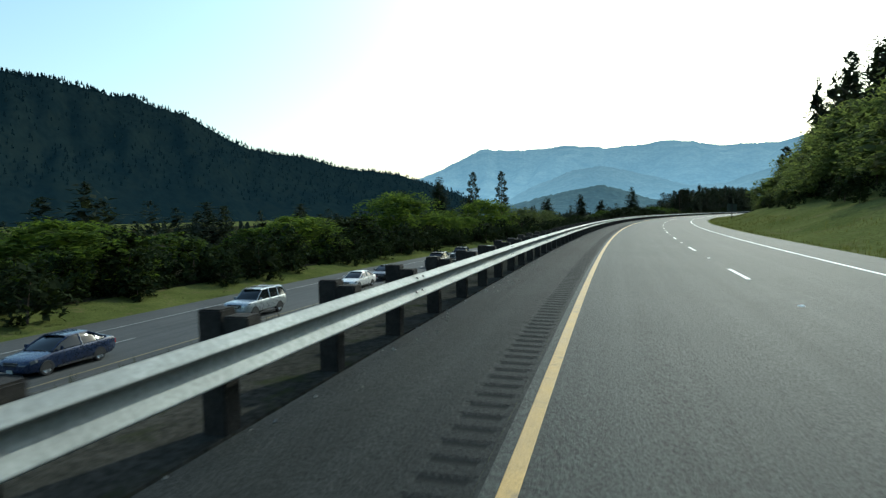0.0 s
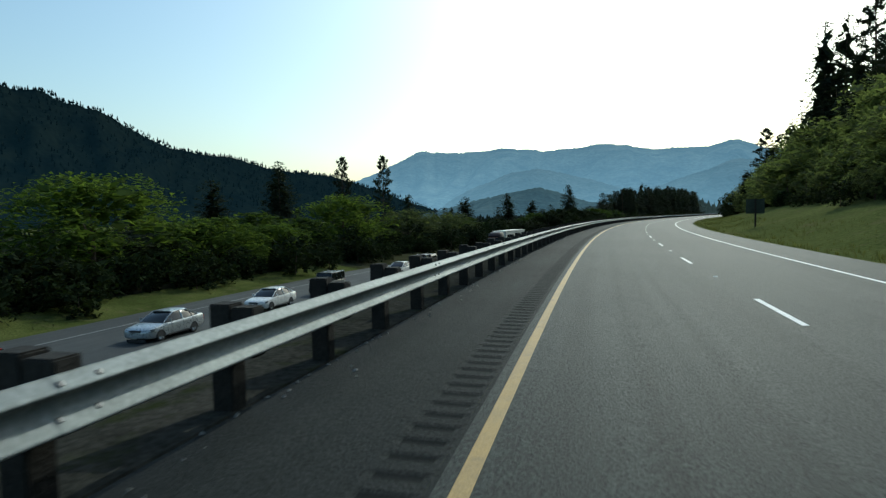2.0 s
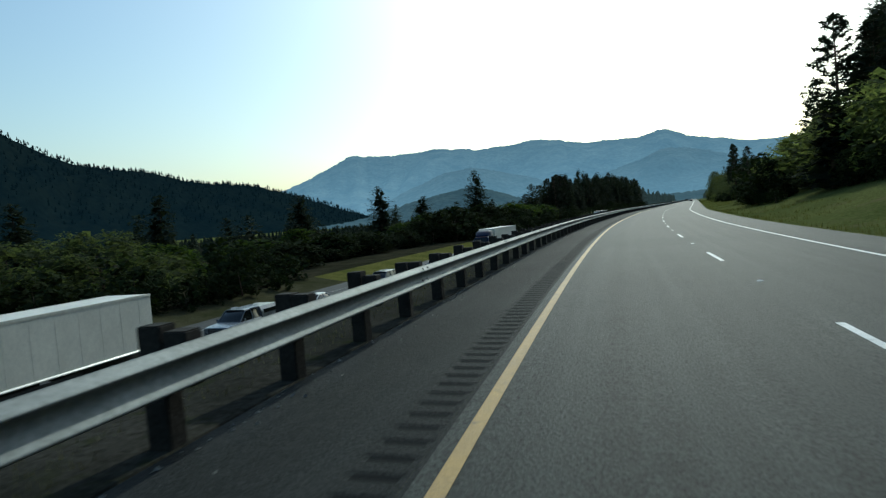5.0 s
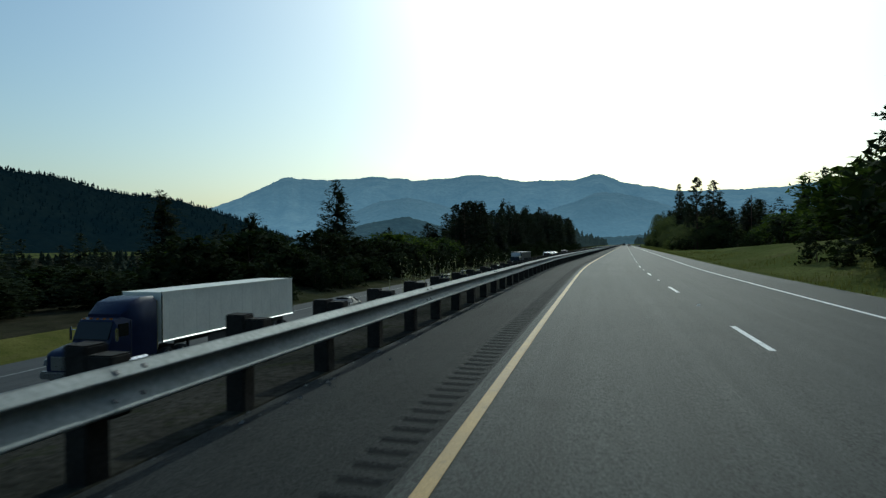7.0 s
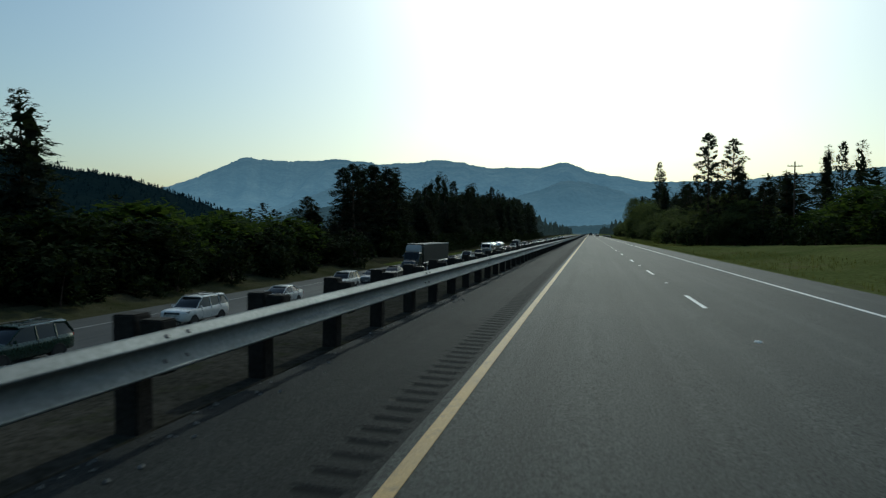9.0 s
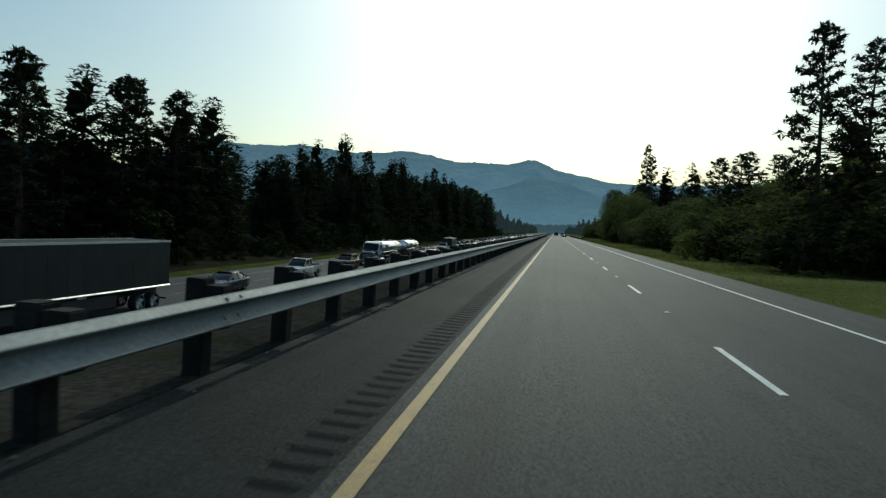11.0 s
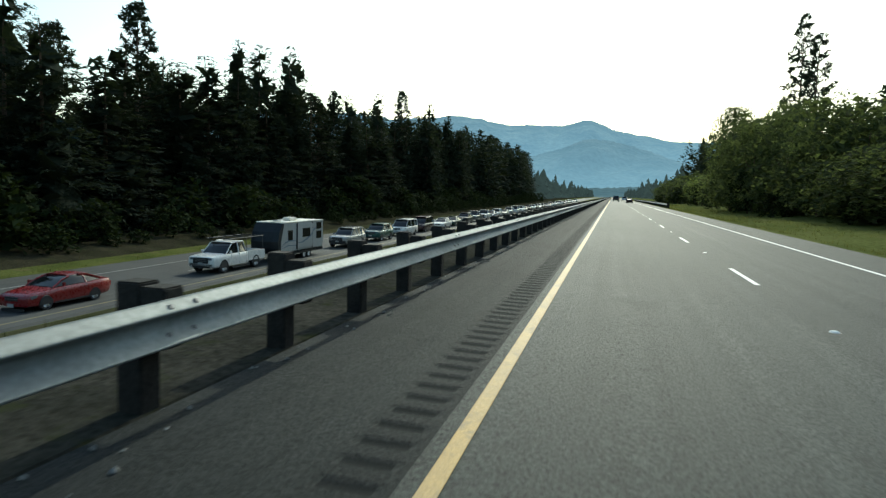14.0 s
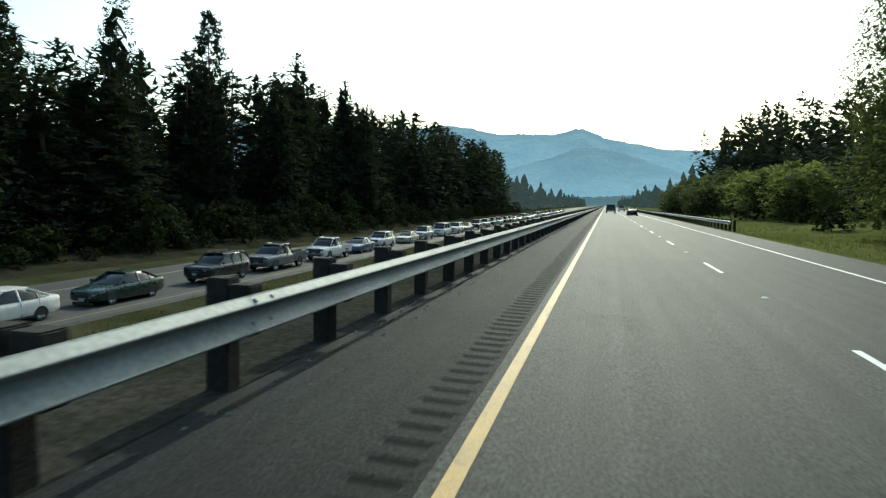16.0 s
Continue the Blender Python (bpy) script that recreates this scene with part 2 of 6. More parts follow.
# ---------------------------------------------------------------- building blocks
def mesh_ob(name, bm, mat, parent=None, label="", smooth=False):
    me = bpy.data.meshes.new(name)
    if smooth:
        for f in bm.faces:
            f.smooth = True
    bm.to_mesh(me)
    bm.free()
    if smooth:
        me.set_sharp_from_angle(angle=radians(44))
    me.materials.append(mat)
    ob = new(name, me)
    if parent is not None:
        ob.parent = parent
    if label:
        tagged(ob, label)
    return ob


def part(name, bm, mat, parent, label="", smooth=False):
    return mesh_ob(name, bm, mat, parent, label, smooth)


def part_of_mesh(name, me, parent, m=None, label=""):
    ob = new(name, me)
    ob.parent = parent
    if m is not None:
        ob.matrix_local = m
    if label:
        tagged(ob, label)
    return ob


def raw_mesh(name, verts, faces, mat, smooth=False):
    me = bpy.data.meshes.new(name)
    me.from_pydata([tuple(v) for v in verts], [], [tuple(f) for f in faces])
    me.materials.append(mat)
    if smooth:
        me.polygons.foreach_set("use_smooth", [True] * len(me.polygons))
    me.update()
    return me


def box(bm, x0, y0, z0, x1, y1, z1, bevel=0.0):
    vs = [bm.verts.new(v) for v in ((x0, y0, z0), (x1, y0, z0), (x1, y1, z0), (x0, y1, z0), (x0, y0, z1), (x1, y0, z1), (x1, y1, z1), (x0, y1, z1))]
    fs = [bm.faces.new([vs[i] for i in f]) for f in ((3, 2, 1, 0), (4, 5, 6, 7), (0, 1, 5, 4), (1, 2, 6, 5), (2, 3, 7, 6), (3, 0, 4, 7))]
    if bevel:
        es = list({e for f in fs for e in f.edges})
        bmesh.ops.bevel(bm, geom=es, offset=bevel, segments=2, affect='EDGES')
    return bm


def boxed(x0, y0, z0, x1, y1, z1, bevel=0.0):
    return box(bmesh.new(), x0, y0, z0, x1, y1, z1, bevel)


def cyl(bm, a, b, r0, r1, n=12, caps=True):
    """A tapered round bar from a to b."""
    a, b = Vector(a), Vector(b)
    q = (b - a).to_track_quat('Z', 'Y')
    ring = [[bm.verts.new(c + q @ Vector((math.cos(2 * math.pi * i / n) * r, math.sin(2 * math.pi * i / n) * r, 0))) for i in range(n)] for c, r in ((a, r0), (b, r1))]
    for i in range(n):
        bm.faces.new((ring[0][i], ring[0][(i + 1) % n], ring[1][(i + 1) % n], ring[1][i]))
    if caps:
        bm.faces.new(ring[0][::-1])
        bm.faces.new(ring[1])
    return bm


def strip_mesh(name, s_vals, section, mat, smooth=False):
    """A band that follows the road; section: callable s -> list of (o, z)."""
    verts, faces, k = [], [], None
    for s in s_vals:
        sec = section(s)
        k = len(sec)
        verts += [road(s, o, z) for o, z in sec]
    for i in range(len(s_vals) - 1):
        for j in range(k - 1):
            a = i * k + j
            faces.append((a, a + 1, a + k + 1, a + k))
    me = raw_mesh(name, verts, faces, mat, smooth)
    flat = [(o, s) for s in s_vals for o, z in section(s)]
    uv = me.uv_layers.new(name="along").data
    for loop in me.loops:
        uv[loop.index].uv = flat[loop.vertex_index]
    return me


def setting(name, me, label, category):
    return tagged(new(name, me), label, category, "", "structure")


# ---------------------------------------------------------------- heights
def z_far_road(s):
    """Height of the opposite carriageway, which lies lower."""
    return np.interp(s, (-150, 20, 135, 165, 205, 270, 330, 450, 550, 620, 800, 1200), (-4.8, -4.7, -4.7, -5.1, -5.1, -4.7, -4.3, -4.0, -3.65, -3.4, -2.9, -1.5))


def smooth01(x):
    x = np.clip(x, 0, 1)
    return x * x * (3 - 2 * x)


def z_ground(s, o):
    s, o = np.asarray(s, float), np.asarray(o, float)
    zf = z_far_road(s)
    left = np.where(o > -20.4, 0.08 + (zf - 0.12) * smooth01((-2.3 - o) / 17.3), zf - 0.15)
    left = np.where(o < -31.8, zf - 0.10 + 0.55 * smooth01((-32.5 - o) / 5) - 1.0 * smooth01((-40 - o) / 30) - 4 * smooth01((-90 - o) / 120), left)
    rise = np.interp(s, (-100, 60, 180, 226, 304, 366, 391, 430, 600, 900), (3.2, 3.2, 3.0, 2.6, 2.2, 1.1, 0.4, -0.2, 0.5, 0.5))
    slope = np.interp(s, (-100, 60, 180, 235, 275, 340, 430, 900), (0.46, 0.46, 0.44, 0.30, 0.15, 0.04, 0.02, 0.015))
    right = -0.20 - 0.25 * smooth01((o - 10.6) / 1.5) + (rise + 0.30) * smooth01((o - 12) / 14) + slope * np.clip(o - 25, 0, 110)
    right = np.minimum(right, 70)
    z = np.where(o < -2.3, left, np.where(o > 10.6, right, -0.35))
    return z


# ---------------------------------------------------------------- ground, one sheet to the horizon
def spaced(inner_lo, inner_hi, step, reach, grow=1.16):
    mid = list(np.arange(inner_lo, inner_hi + 0.1, step))
    out, d = [], step
    lo, hi = inner_lo, inner_hi
    pre, post = [], []
    while hi < inner_hi + reach:
        d *= grow
        hi += d
        post.append(hi)
        lo -= d
        pre.append(lo)
    return np.array(pre[::-1] + mid + post)


def road_coords(x, y):
    """Arc length and offset of world places, by the nearest point of the line."""
    step = 4
    cx, cy, cs, ct = _px[::step], _py[::step], S_GRID[::step], _theta[::step]
    s_out, o_out = np.empty_like(x), np.empty_like(x)
    for i in range(0, len(x), 4000):
        d = (x[i:i + 4000, None] - cx) ** 2 + (y[i:i + 4000, None] - cy) ** 2
        j = d.argmin(1)
        dx, dy = x[i:i + 4000] - cx[j], y[i:i + 4000] - cy[j]
        s_out[i:i + 4000] = cs[j] + dx * np.sin(ct[j]) + dy * np.cos(ct[j])
        o_out[i:i + 4000] = dx * np.cos(ct[j]) - dy * np.sin(ct[j])
    return s_out, o_out


def build_ground():
    xs, ys = spaced(-110, 60, 1.6, 4200, 1.13), spaced(-60, 760, 4.0, 4200, 1.13)
    gx, gy = np.meshgrid(xs, ys)
    s, o = road_coords(gx.ravel(), gy.ravel())
    z = z_ground(s, o)
    rough_here = ((o < -41) | (o > 12)).astype(float)
    bumps = np.array([noise.noise((x * 0.11, y * 0.11, 0.3)) for x, y in zip(gx.ravel(), gy.ravel())])
    z = z + bumps * 0.25 * rough_here
    nx = len(xs)
    faces = [(r * nx + c, r * nx + c + 1, (r + 1) * nx + c + 1, (r + 1) * nx + c) for r in range(len(ys) - 1) for c in range(nx - 1)]
    return setting("ground", raw_mesh("ground", list(zip(gx.ravel(), gy.ravel(), z)), faces, M_GROUND, True), "green and straw-coloured roadside grass over rolling valley ground", "ground")


build_ground()

# ---------------------------------------------------------------- the carriageway that is driven
LANE, EDGE, PAVED = 3.80, 7.605, 10.25
S_ROAD = np.concatenate([np.arange(-60, 330, 3.0), np.arange(330, 2300, 10.0)])
setting("road", strip_mesh("road", S_ROAD, lambda s: [(-0.16, z_road(-0.16)), (LANE, z_road(LANE)), (EDGE + 0.1, z_road(EDGE + 0.1))], M_ASPHALT, True), "grey worn asphalt of two lanes", "road")
setting("shoulder_right", strip_mesh("shoulder_right", S_ROAD, lambda s: [(EDGE + 0.1, z_road(EDGE + 0.1)), (PAVED, z_road(PAVED) - 0.02), (PAVED + 0.3, -0.34)], M_ASPHALT), "grey asphalt shoulder beside the grass", "road shoulder")
RUMBLE_O, RUMBLE_W, PAVED_LEFT = -0.42, 0.44, -2.07
setting("shoulder_left", strip_mesh("shoulder_left", S_ROAD, lambda s: [(PAVED_LEFT - 0.06, 0.02), (PAVED_LEFT, z_road(PAVED_LEFT) - 0.015), (RUMBLE_O - RUMBLE_W / 2, z_road(RUMBLE_O - RUMBLE_W / 2))], M_SHOULDER), "dark asphalt shoulder along the guardrail", "road shoulder")
setting("shoulder_left", strip_mesh("shoulder_left", S_ROAD, lambda s: [(RUMBLE_O + RUMBLE_W / 2, z_road(RUMBLE_O + RUMBLE_W / 2)), (-0.16, z_road(-0.16))], M_SHOULDER), "dark asphalt shoulder beside the yellow line", "road shoulder")


def build_rumble():
    """Milled rumble strip: round-bottomed grooves across the shoulder, most of each groove coloured darker."""
    pitch, verts, faces, dark = 0.305, [], [], []
    prof = ((0.0, 0.0), (0.025, -0.008), (0.08, -0.013), (0.13, -0.008), (0.165, 0.0))
    a, b = RUMBLE_O - RUMBLE_W / 2, RUMBLE_O + RUMBLE_W / 2
    s_vals = [(-30 + i * pitch + d, z) for i in range(int(790 / pitch)) for d, z in prof]
    for s, z in s_vals:
        verts += [road(s, a, z_road(a)), road(s, a + 0.06, z_road(a + 0.06) + z), road(s, b - 0.06, z_road(b - 0.06) + z), road(s, b, z_road(b))]
    for i in range(len(s_vals) - 1):
        for j in range(3):
            k = i * 4 + j
            faces.append((k, k + 1, k + 5, k + 4))
            dark.append(1 if i % 5 in (0, 1, 2) and j == 1 else 0)
    me = raw_mesh("rumble_strip", verts, faces, M_SHOULDER)
    me.materials.append(M_GROOVE)
    me.polygons.foreach_set("material_index", dark)
    return setting("rumble_strip", me, "milled rumble strip grooves in dark asphalt", "rumble strip")


build_rumble()


def line_strip(name, s0, s1, o, w, mat, label, z=0.004, far=False, step=3.0, drift=None):
    s_vals = np.arange(s0, s1 + 0.01, step)
    zf = (lambda s: float(z_far_road(s)) + z) if far else (lambda s: z_road(o) + z + 0.004)
    drift = drift or (lambda s: 0.0)
    me = strip_mesh(name, s_vals, lambda s: [(o + drift(s) - w / 2, zf(s) - 0.003), (o + drift(s) - w / 2 + 0.004, zf(s)), (o + drift(s) + w / 2 - 0.004, zf(s)), (o + drift(s) + w / 2, zf(s) - 0.003)], mat)
    return setting(name, me, label, "road marking")


line_strip("edge_line_yellow", -60, 1500, 0, 0.125, M_YELLOW, "worn yellow edge line painted on asphalt", drift=lambda s: float(np.interp(s, (60, 106, 160, 259, 285, 310, 360, 413, 482, 552), (0, 0.03, 0.03, 0.05, 0.04, 0, 0.02, 0.04, 0.02, 0))))
line_strip("edge_line_white", -60, 1500, EDGE, 0.13, M_WHITE, "white edge line painted on asphalt")
DASH_0, DASH_CYCLE, DASH_LEN = 4.77, 12.19, 3.05
for i in range(-3, 90):
    s0 = DASH_0 + i * DASH_CYCLE
    line_strip("lane_dash", s0, s0 + DASH_LEN, LANE, 0.11, M_WHITE, "white lane dash painted on asphalt", step=DASH_LEN / 2)

# ---------------------------------------------------------------- the opposite carriageway
FAR_IN, FAR_LANE, FAR_EDGE, FAR_OUT = -21.4, -25.0, -28.6, -31.6
setting("road_opposite", strip_mesh("road_opposite", S_ROAD, lambda s: [(FAR_OUT - 0.2, float(z_far_road(s)) - 0.2), (FAR_OUT, float(z_far_road(s)) - 0.02), (FAR_LANE, float(z_far_road(s))), (FAR_IN + 0.7, float(z_far_road(s))), (FAR_IN + 0.9, float(z_far_road(s)) - 0.2)], M_OLD_ASPHALT), "pale asphalt of the opposite carriageway", "road")
line_strip("edge_line_white_opposite", -60, 900, FAR_EDGE, 0.13, M_OLDWHITE, "white edge line of the opposite carriageway", far=True)
line_strip("edge_line_yellow_opposite", -60, 900, FAR_IN, 0.13, M_DUSTY, "yellow edge line of the opposite carriageway", far=True)
for i in range(-3, 70):
    s0 = 1.0 + i * DASH_CYCLE
    line_strip("lane_dash_opposite", s0, s0 + DASH_LEN, FAR_LANE, 0.11, M_OLDWHITE, "white lane dash of the opposite carriageway", far=True, step=DASH_LEN / 2)
setting("verge_opposite", strip_mesh("verge_opposite", np.arange(-60, 145, 3.0), lambda s: [(FAR_OUT - 0.1, float(z_far_road(s)) - 0.06), (FAR_OUT - 1.2, float(z_far_road(s)) - 0.03), (-34.5, float(z_ground(s, -34.5)) + 0.16), (-36.5, float(z_ground(s, -36.5)) + 0.22), (-39.5, float(z_ground(s, -39.5)) + 0.05), (-40.5, float(z_ground(s, -40.5)) - 0.4)], M_VERGE, True), "green and straw-coloured grass verge beyond the opposite carriageway", "verge")
setting("verge_opposite", strip_mesh("verge_opposite", np.arange(144, 238, 3.0), lambda s: [(FAR_OUT - 0.1, float(z_far_road(s)) - 0.06), (FAR_OUT - 1.2, float(z_far_road(s)) - 0.03), (-34.5, float(z_ground(s, -34.5)) + 0.16), (-36.5, float(z_ground(s, -36.5)) + 0.22), (-39.5, float(z_ground(s, -39.5)) + 0.05), (-40.5, float(z_ground(s, -40.5)) - 0.4)], M_DULL, True), "dull trodden verge beyond the opposite carriageway", "verge")
setting("verge_opposite", strip_mesh("verge_opposite", np.arange(237, 298, 3.0), lambda s: [(FAR_OUT - 0.1, float(z_far_road(s)) - 0.06), (FAR_OUT - 1.2, float(z_far_road(s)) - 0.03), (-34.5, float(z_ground(s, -34.5)) + 0.16), (-36.5, float(z_ground(s, -36.5)) + 0.22), (-39.5, float(z_ground(s, -39.5)) + 0.05), (-40.5, float(z_ground(s, -40.5)) - 0.4)], M_FIELD, True), "open yellow-green field beside the opposite carriageway", "verge")
setting("verge_opposite", strip_mesh("verge_opposite", np.arange(297, 412, 3.0), lambda s: [(FAR_OUT - 0.1, float(z_far_road(s)) - 0.06), (FAR_OUT - 1.2, float(z_far_road(s)) - 0.03), (-34.5, float(z_ground(s, -34.5)) + 0.16), (-36.5, float(z_ground(s, -36.5)) + 0.22), (-39.5, float(z_ground(s, -39.5)) + 0.05), (-40.5, float(z_ground(s, -40.5)) - 0.4)], M_DULL, True), "dull trodden verge beyond the opposite carriageway", "verge")
setting("verge_opposite", strip_mesh("verge_opposite", np.arange(411, 900, 3.0), lambda s: [(FAR_OUT - 2.1, float(z_ground(s, FAR_OUT - 2.1)) + 0.12), (-34.5, float(z_ground(s, -34.5)) + 0.17), (-36.5, float(z_ground(s, -36.5)) + 0.22), (-39.5, float(z_ground(s, -39.5)) + 0.05), (-40.5, float(z_ground(s, -40.5)) - 0.4)], M_WOODFLOOR, True), "dark verge at the foot of the wood", "verge")
setting("verge_opposite", strip_mesh("verge_opposite", np.arange(411, 541, 3.0), lambda s: [(FAR_OUT - 0.1, float(z_far_road(s)) - 0.06), (FAR_OUT - 1.2, float(z_far_road(s)) - 0.01), (FAR_OUT - 2.2, float(z_ground(s, FAR_OUT - 2.2)) + 0.13)], M_VERGE, True), "narrow strip of yellow-green grass beside the opposite carriageway", "verge")
setting("verge_opposite", strip_mesh("verge_opposite", np.arange(540, 900, 3.0), lambda s: [(FAR_OUT - 0.1, float(z_far_road(s)) - 0.06), (FAR_OUT - 1.2, float(z_far_road(s)) - 0.01), (FAR_OUT - 2.2, float(z_ground(s, FAR_OUT - 2.2)) + 0.13)], M_DULL, True), "narrow strip of dull olive grass beside the opposite carriageway", "verge")
setting("thicket_floor", strip_mesh("thicket_floor", np.concatenate([np.arange(-150, 412, 4.0), np.arange(412, 1700, 14.0)]), lambda s: [(-36.4, float(z_ground(s, -36.4)) + 0.1)] + [(o, float(z_ground(s, o)) + 0.30) for o in (-37.5, -42, -48, -55, -64, -75, -90, -115, -150, -200, -270, -360, -480, -640)], M_WOODFLOOR, True), "dark ground under the thicket and woods", "ground")
setting("median_bank", strip_mesh("median_bank", np.arange(-60, 900, 3.0), lambda s: [(-20.5, float(z_far_road(s)) - 0.12)] + [(o, float(z_ground(s, o)) + 0.07) for o in (-20.0, -18.5, -16.0, -13.5, -11.0, -8.5, -6.5)] + [(-4.85, float(z_ground(s, -4.85)) - 0.03)], M_DULL, True), "dry olive-brown median bank with sparse grass", "verge")
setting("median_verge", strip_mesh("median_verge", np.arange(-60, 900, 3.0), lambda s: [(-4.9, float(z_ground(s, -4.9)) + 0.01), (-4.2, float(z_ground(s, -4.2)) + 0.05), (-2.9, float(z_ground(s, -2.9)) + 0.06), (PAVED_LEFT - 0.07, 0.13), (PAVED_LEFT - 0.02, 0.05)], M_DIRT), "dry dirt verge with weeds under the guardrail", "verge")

# ---------------------------------------------------------------- guardrail
RAIL_O, RAIL_TOP, POST_GAP, POST_0 = -1.84, 0.944, 1.9515, 277.232
W_BEAM = ((0.0, 0.0), (0.006, 0.002), (0.012, 0.008), (0.018, 0.016), (0.056, 0.070), (0.062, 0.077), (0.069, 0.082), (0.076, 0.083), (0.083, 0.079), (0.088, 0.071), (0.116, 0.018), (0.124, 0.008), (0.134, 0.002), (0.150, 0.0), (0.182, 0.001), (0.196, 0.006), (0.206, 0.014), (0.214, 0.022), (0.264, 0.072), (0.271, 0.080), (0.279, 0.086), (0.288, 0.087), (0.295, 0.083), (0.300, 0.074), (0.310, 0.050), (0.318, 0.030))


def w_beam_mesh(name, s_vals, o, side, dz=0.0):
    """The folded steel beam, its two ribs towards the road, with thickness."""
    front = [(o + side * (d - 0.083), RAIL_TOP + dz - v) for v, d in W_BEAM]
    back = [(o + side * (d - 0.083 - 0.006), RAIL_TOP + dz - v) for v, d in W_BEAM[::-1]]
    return strip_mesh(name, s_vals, lambda s: front + back + front[:1], M_STEEL, True)


def bolt_mesh():
    bm = bmesh.new()
    cyl(bm, (-0.004, 0, 0), (0.018, 0, 0), 0.026, 0.016, 8)
    me = bpy.data.meshes.new("bolt")
    bm.to_mesh(me)
    bm.free()
    me.materials.append(M_BOLT)
    return me


BOLT = bolt_mesh()


def post_mesh(name, x0, x1, y0, y1, z0, z1):
    bm = boxed(x0, y0, z0, x1, y1, z1, 0.012)
    me = bpy.data.meshes.new(name)
    bm.to_mesh(me)
    bm.free()
    me.materials.append(M_POST)
    return me


POST = post_mesh("post", -0.50, -0.30, -0.10, 0.10, -0.60, RAIL_TOP + 0.11)
BLOCK = post_mesh("blockout", -0.298, -0.094, -0.098, 0.098, RAIL_TOP - 0.35, RAIL_TOP + 0.07)


def post_s(s):
    """Where the post set out at s really stands: the posts crowd a little through the end of the bend."""
    return s + POST_GAP * float(np.interp(s, (120, 165, 247, 277, 293, 303, 313, 320), (0.03, -0.06, -0.36, -0.66, -0.78, -0.85, -0.94, -1.0)))


def guardrail(s0, s1, o, side, label, near=True, dz=0.0):
    """One run of W-beam on timber posts with blockouts; side: +1 faces right."""
    rail = tagged(new("guardrail"), label, "guardrail", "", "")
    rail.location = road(s0, o)
    inv = rail.matrix_basis.inverted()
    n = int(round((s1 - s0) / POST_GAP))
    for i in range(0, n, 4):
        # each length of beam laps over the next at a bolted post
        a = post_s(s0 + i * POST_GAP) - 0.16
        b = post_s(min(s0 + (i + 4) * POST_GAP, s1)) - 0.16
        k = (i // 4) % 2 * 0.0075
        beam = part_of_mesh("beam", w_beam_mesh("beam", np.linspace(a, b + 0.32, 9 if a < 300 else 5), o + side * k, side, dz), rail)
        beam.matrix_parent_inverse = inv
    for i in range(n):
        s = post_s(s0 + i * POST_GAP)
        p = road(s, o) - rail.location
        m = pose(p.x, p.y, dz, 0, 0, -math.degrees(heading(s)) + (0 if side > 0 else 180))
        jig = pose(0, 0, random.uniform(-0.025, 0.02), random.uniform(-0.8, 0.8), random.uniform(-1.0, 1.0), random.uniform(-3, 3))
        part_of_mesh("post", POST, rail, m @ jig)
        if not near:
            continue
        part_of_mesh("blockout", BLOCK, rail, m @ pose(0, 0, random.uniform(-0.012, 0.012)))
        if i % 4 == 0:
            for bx, bz in ((-0.030, RAIL_TOP - 0.045), (-0.046, RAIL_TOP - 0.232)):
                for dy in (-0.13, 0.13):
                    part_of_mesh("bolt", BOLT, rail, m @ pose(bx, dy, bz, 0, -36))
    return rail


guardrail(POST_0 - 150 * POST_GAP, POST_0 + 180 * POST_GAP, RAIL_O, 1, "long galvanised W-beam guardrail on dark timber posts along the shoulder")
guardrail(POST_0 + 180 * POST_GAP, POST_0 + 440 * POST_GAP, RAIL_O, 1, "far run of galvanised guardrail on dark timber posts", False)
guardrail(606, 800, 10.7, -1, "galvanised guardrail on timber posts beside the grass verge", False, -0.32)


# ---------------------------------------------------------------- trees
def shard(verts, faces, c, size, flat, rng, thin=False):
    """One leafy clump: a bent four-cornered blade set at any angle; thin: a three-cornered one."""
    a, b = rng.uniform(0, 2 * math.pi), rng.uniform(-flat, flat)
    u = np.array((math.cos(a), math.sin(a), b))
    v = np.array((-math.sin(a), math.cos(a), rng.uniform(-flat, flat)))
    w = size * rng.uniform(0.6, 1.35)
    h = w * rng.uniform(0.45, 0.95)
    k = len(verts)
    lift = np.array((0, 0, rng.uniform(-0.25, 0.25) * w))
    if thin:
        verts.extend((c - u * w * 0.6, c - v * h * 0.6 + lift, c + u * w * 0.6 + v * h * 0.5))
        faces.append((k, k + 1, k + 2))
        return
    verts.extend((c - u * w * 0.5, c - v * h * 0.5 + lift, c + u * w * 0.5, c + v * h * 0.5 - lift))
    faces.append((k, k + 1, k + 2))
    faces.append((k, k + 2, k + 3))


def trunk_bm(h, r, lean, rng, base=-1.0):
    """One tapered, slightly crooked trunk."""
    bm = bmesh.new()
    steps, n, rings = 6, 7, []
    for i in range(steps + 1):
        f = i / steps
        c = Vector((lean[0] * f * f + rng.uniform(-0.03, 0.03) * h * 0.1, lean[1] * f * f, base + (h - base) * f))
        rr = r * (1 - 0.93 * f) * (1.25 if i == 0 else 1)
        rings.append([bm.verts.new(c + Vector((math.cos(2 * math.pi * k / n) * rr, math.sin(2 * math.pi * k / n) * rr, 0))) for k in range(n)])
    for a, b in zip(rings, rings[1:]):
        for k in range(n):
            bm.faces.new((a[k], a[(k + 1) % n], b[(k + 1) % n], b[k]))
    bm.faces.new(rings[-1])
    return bm


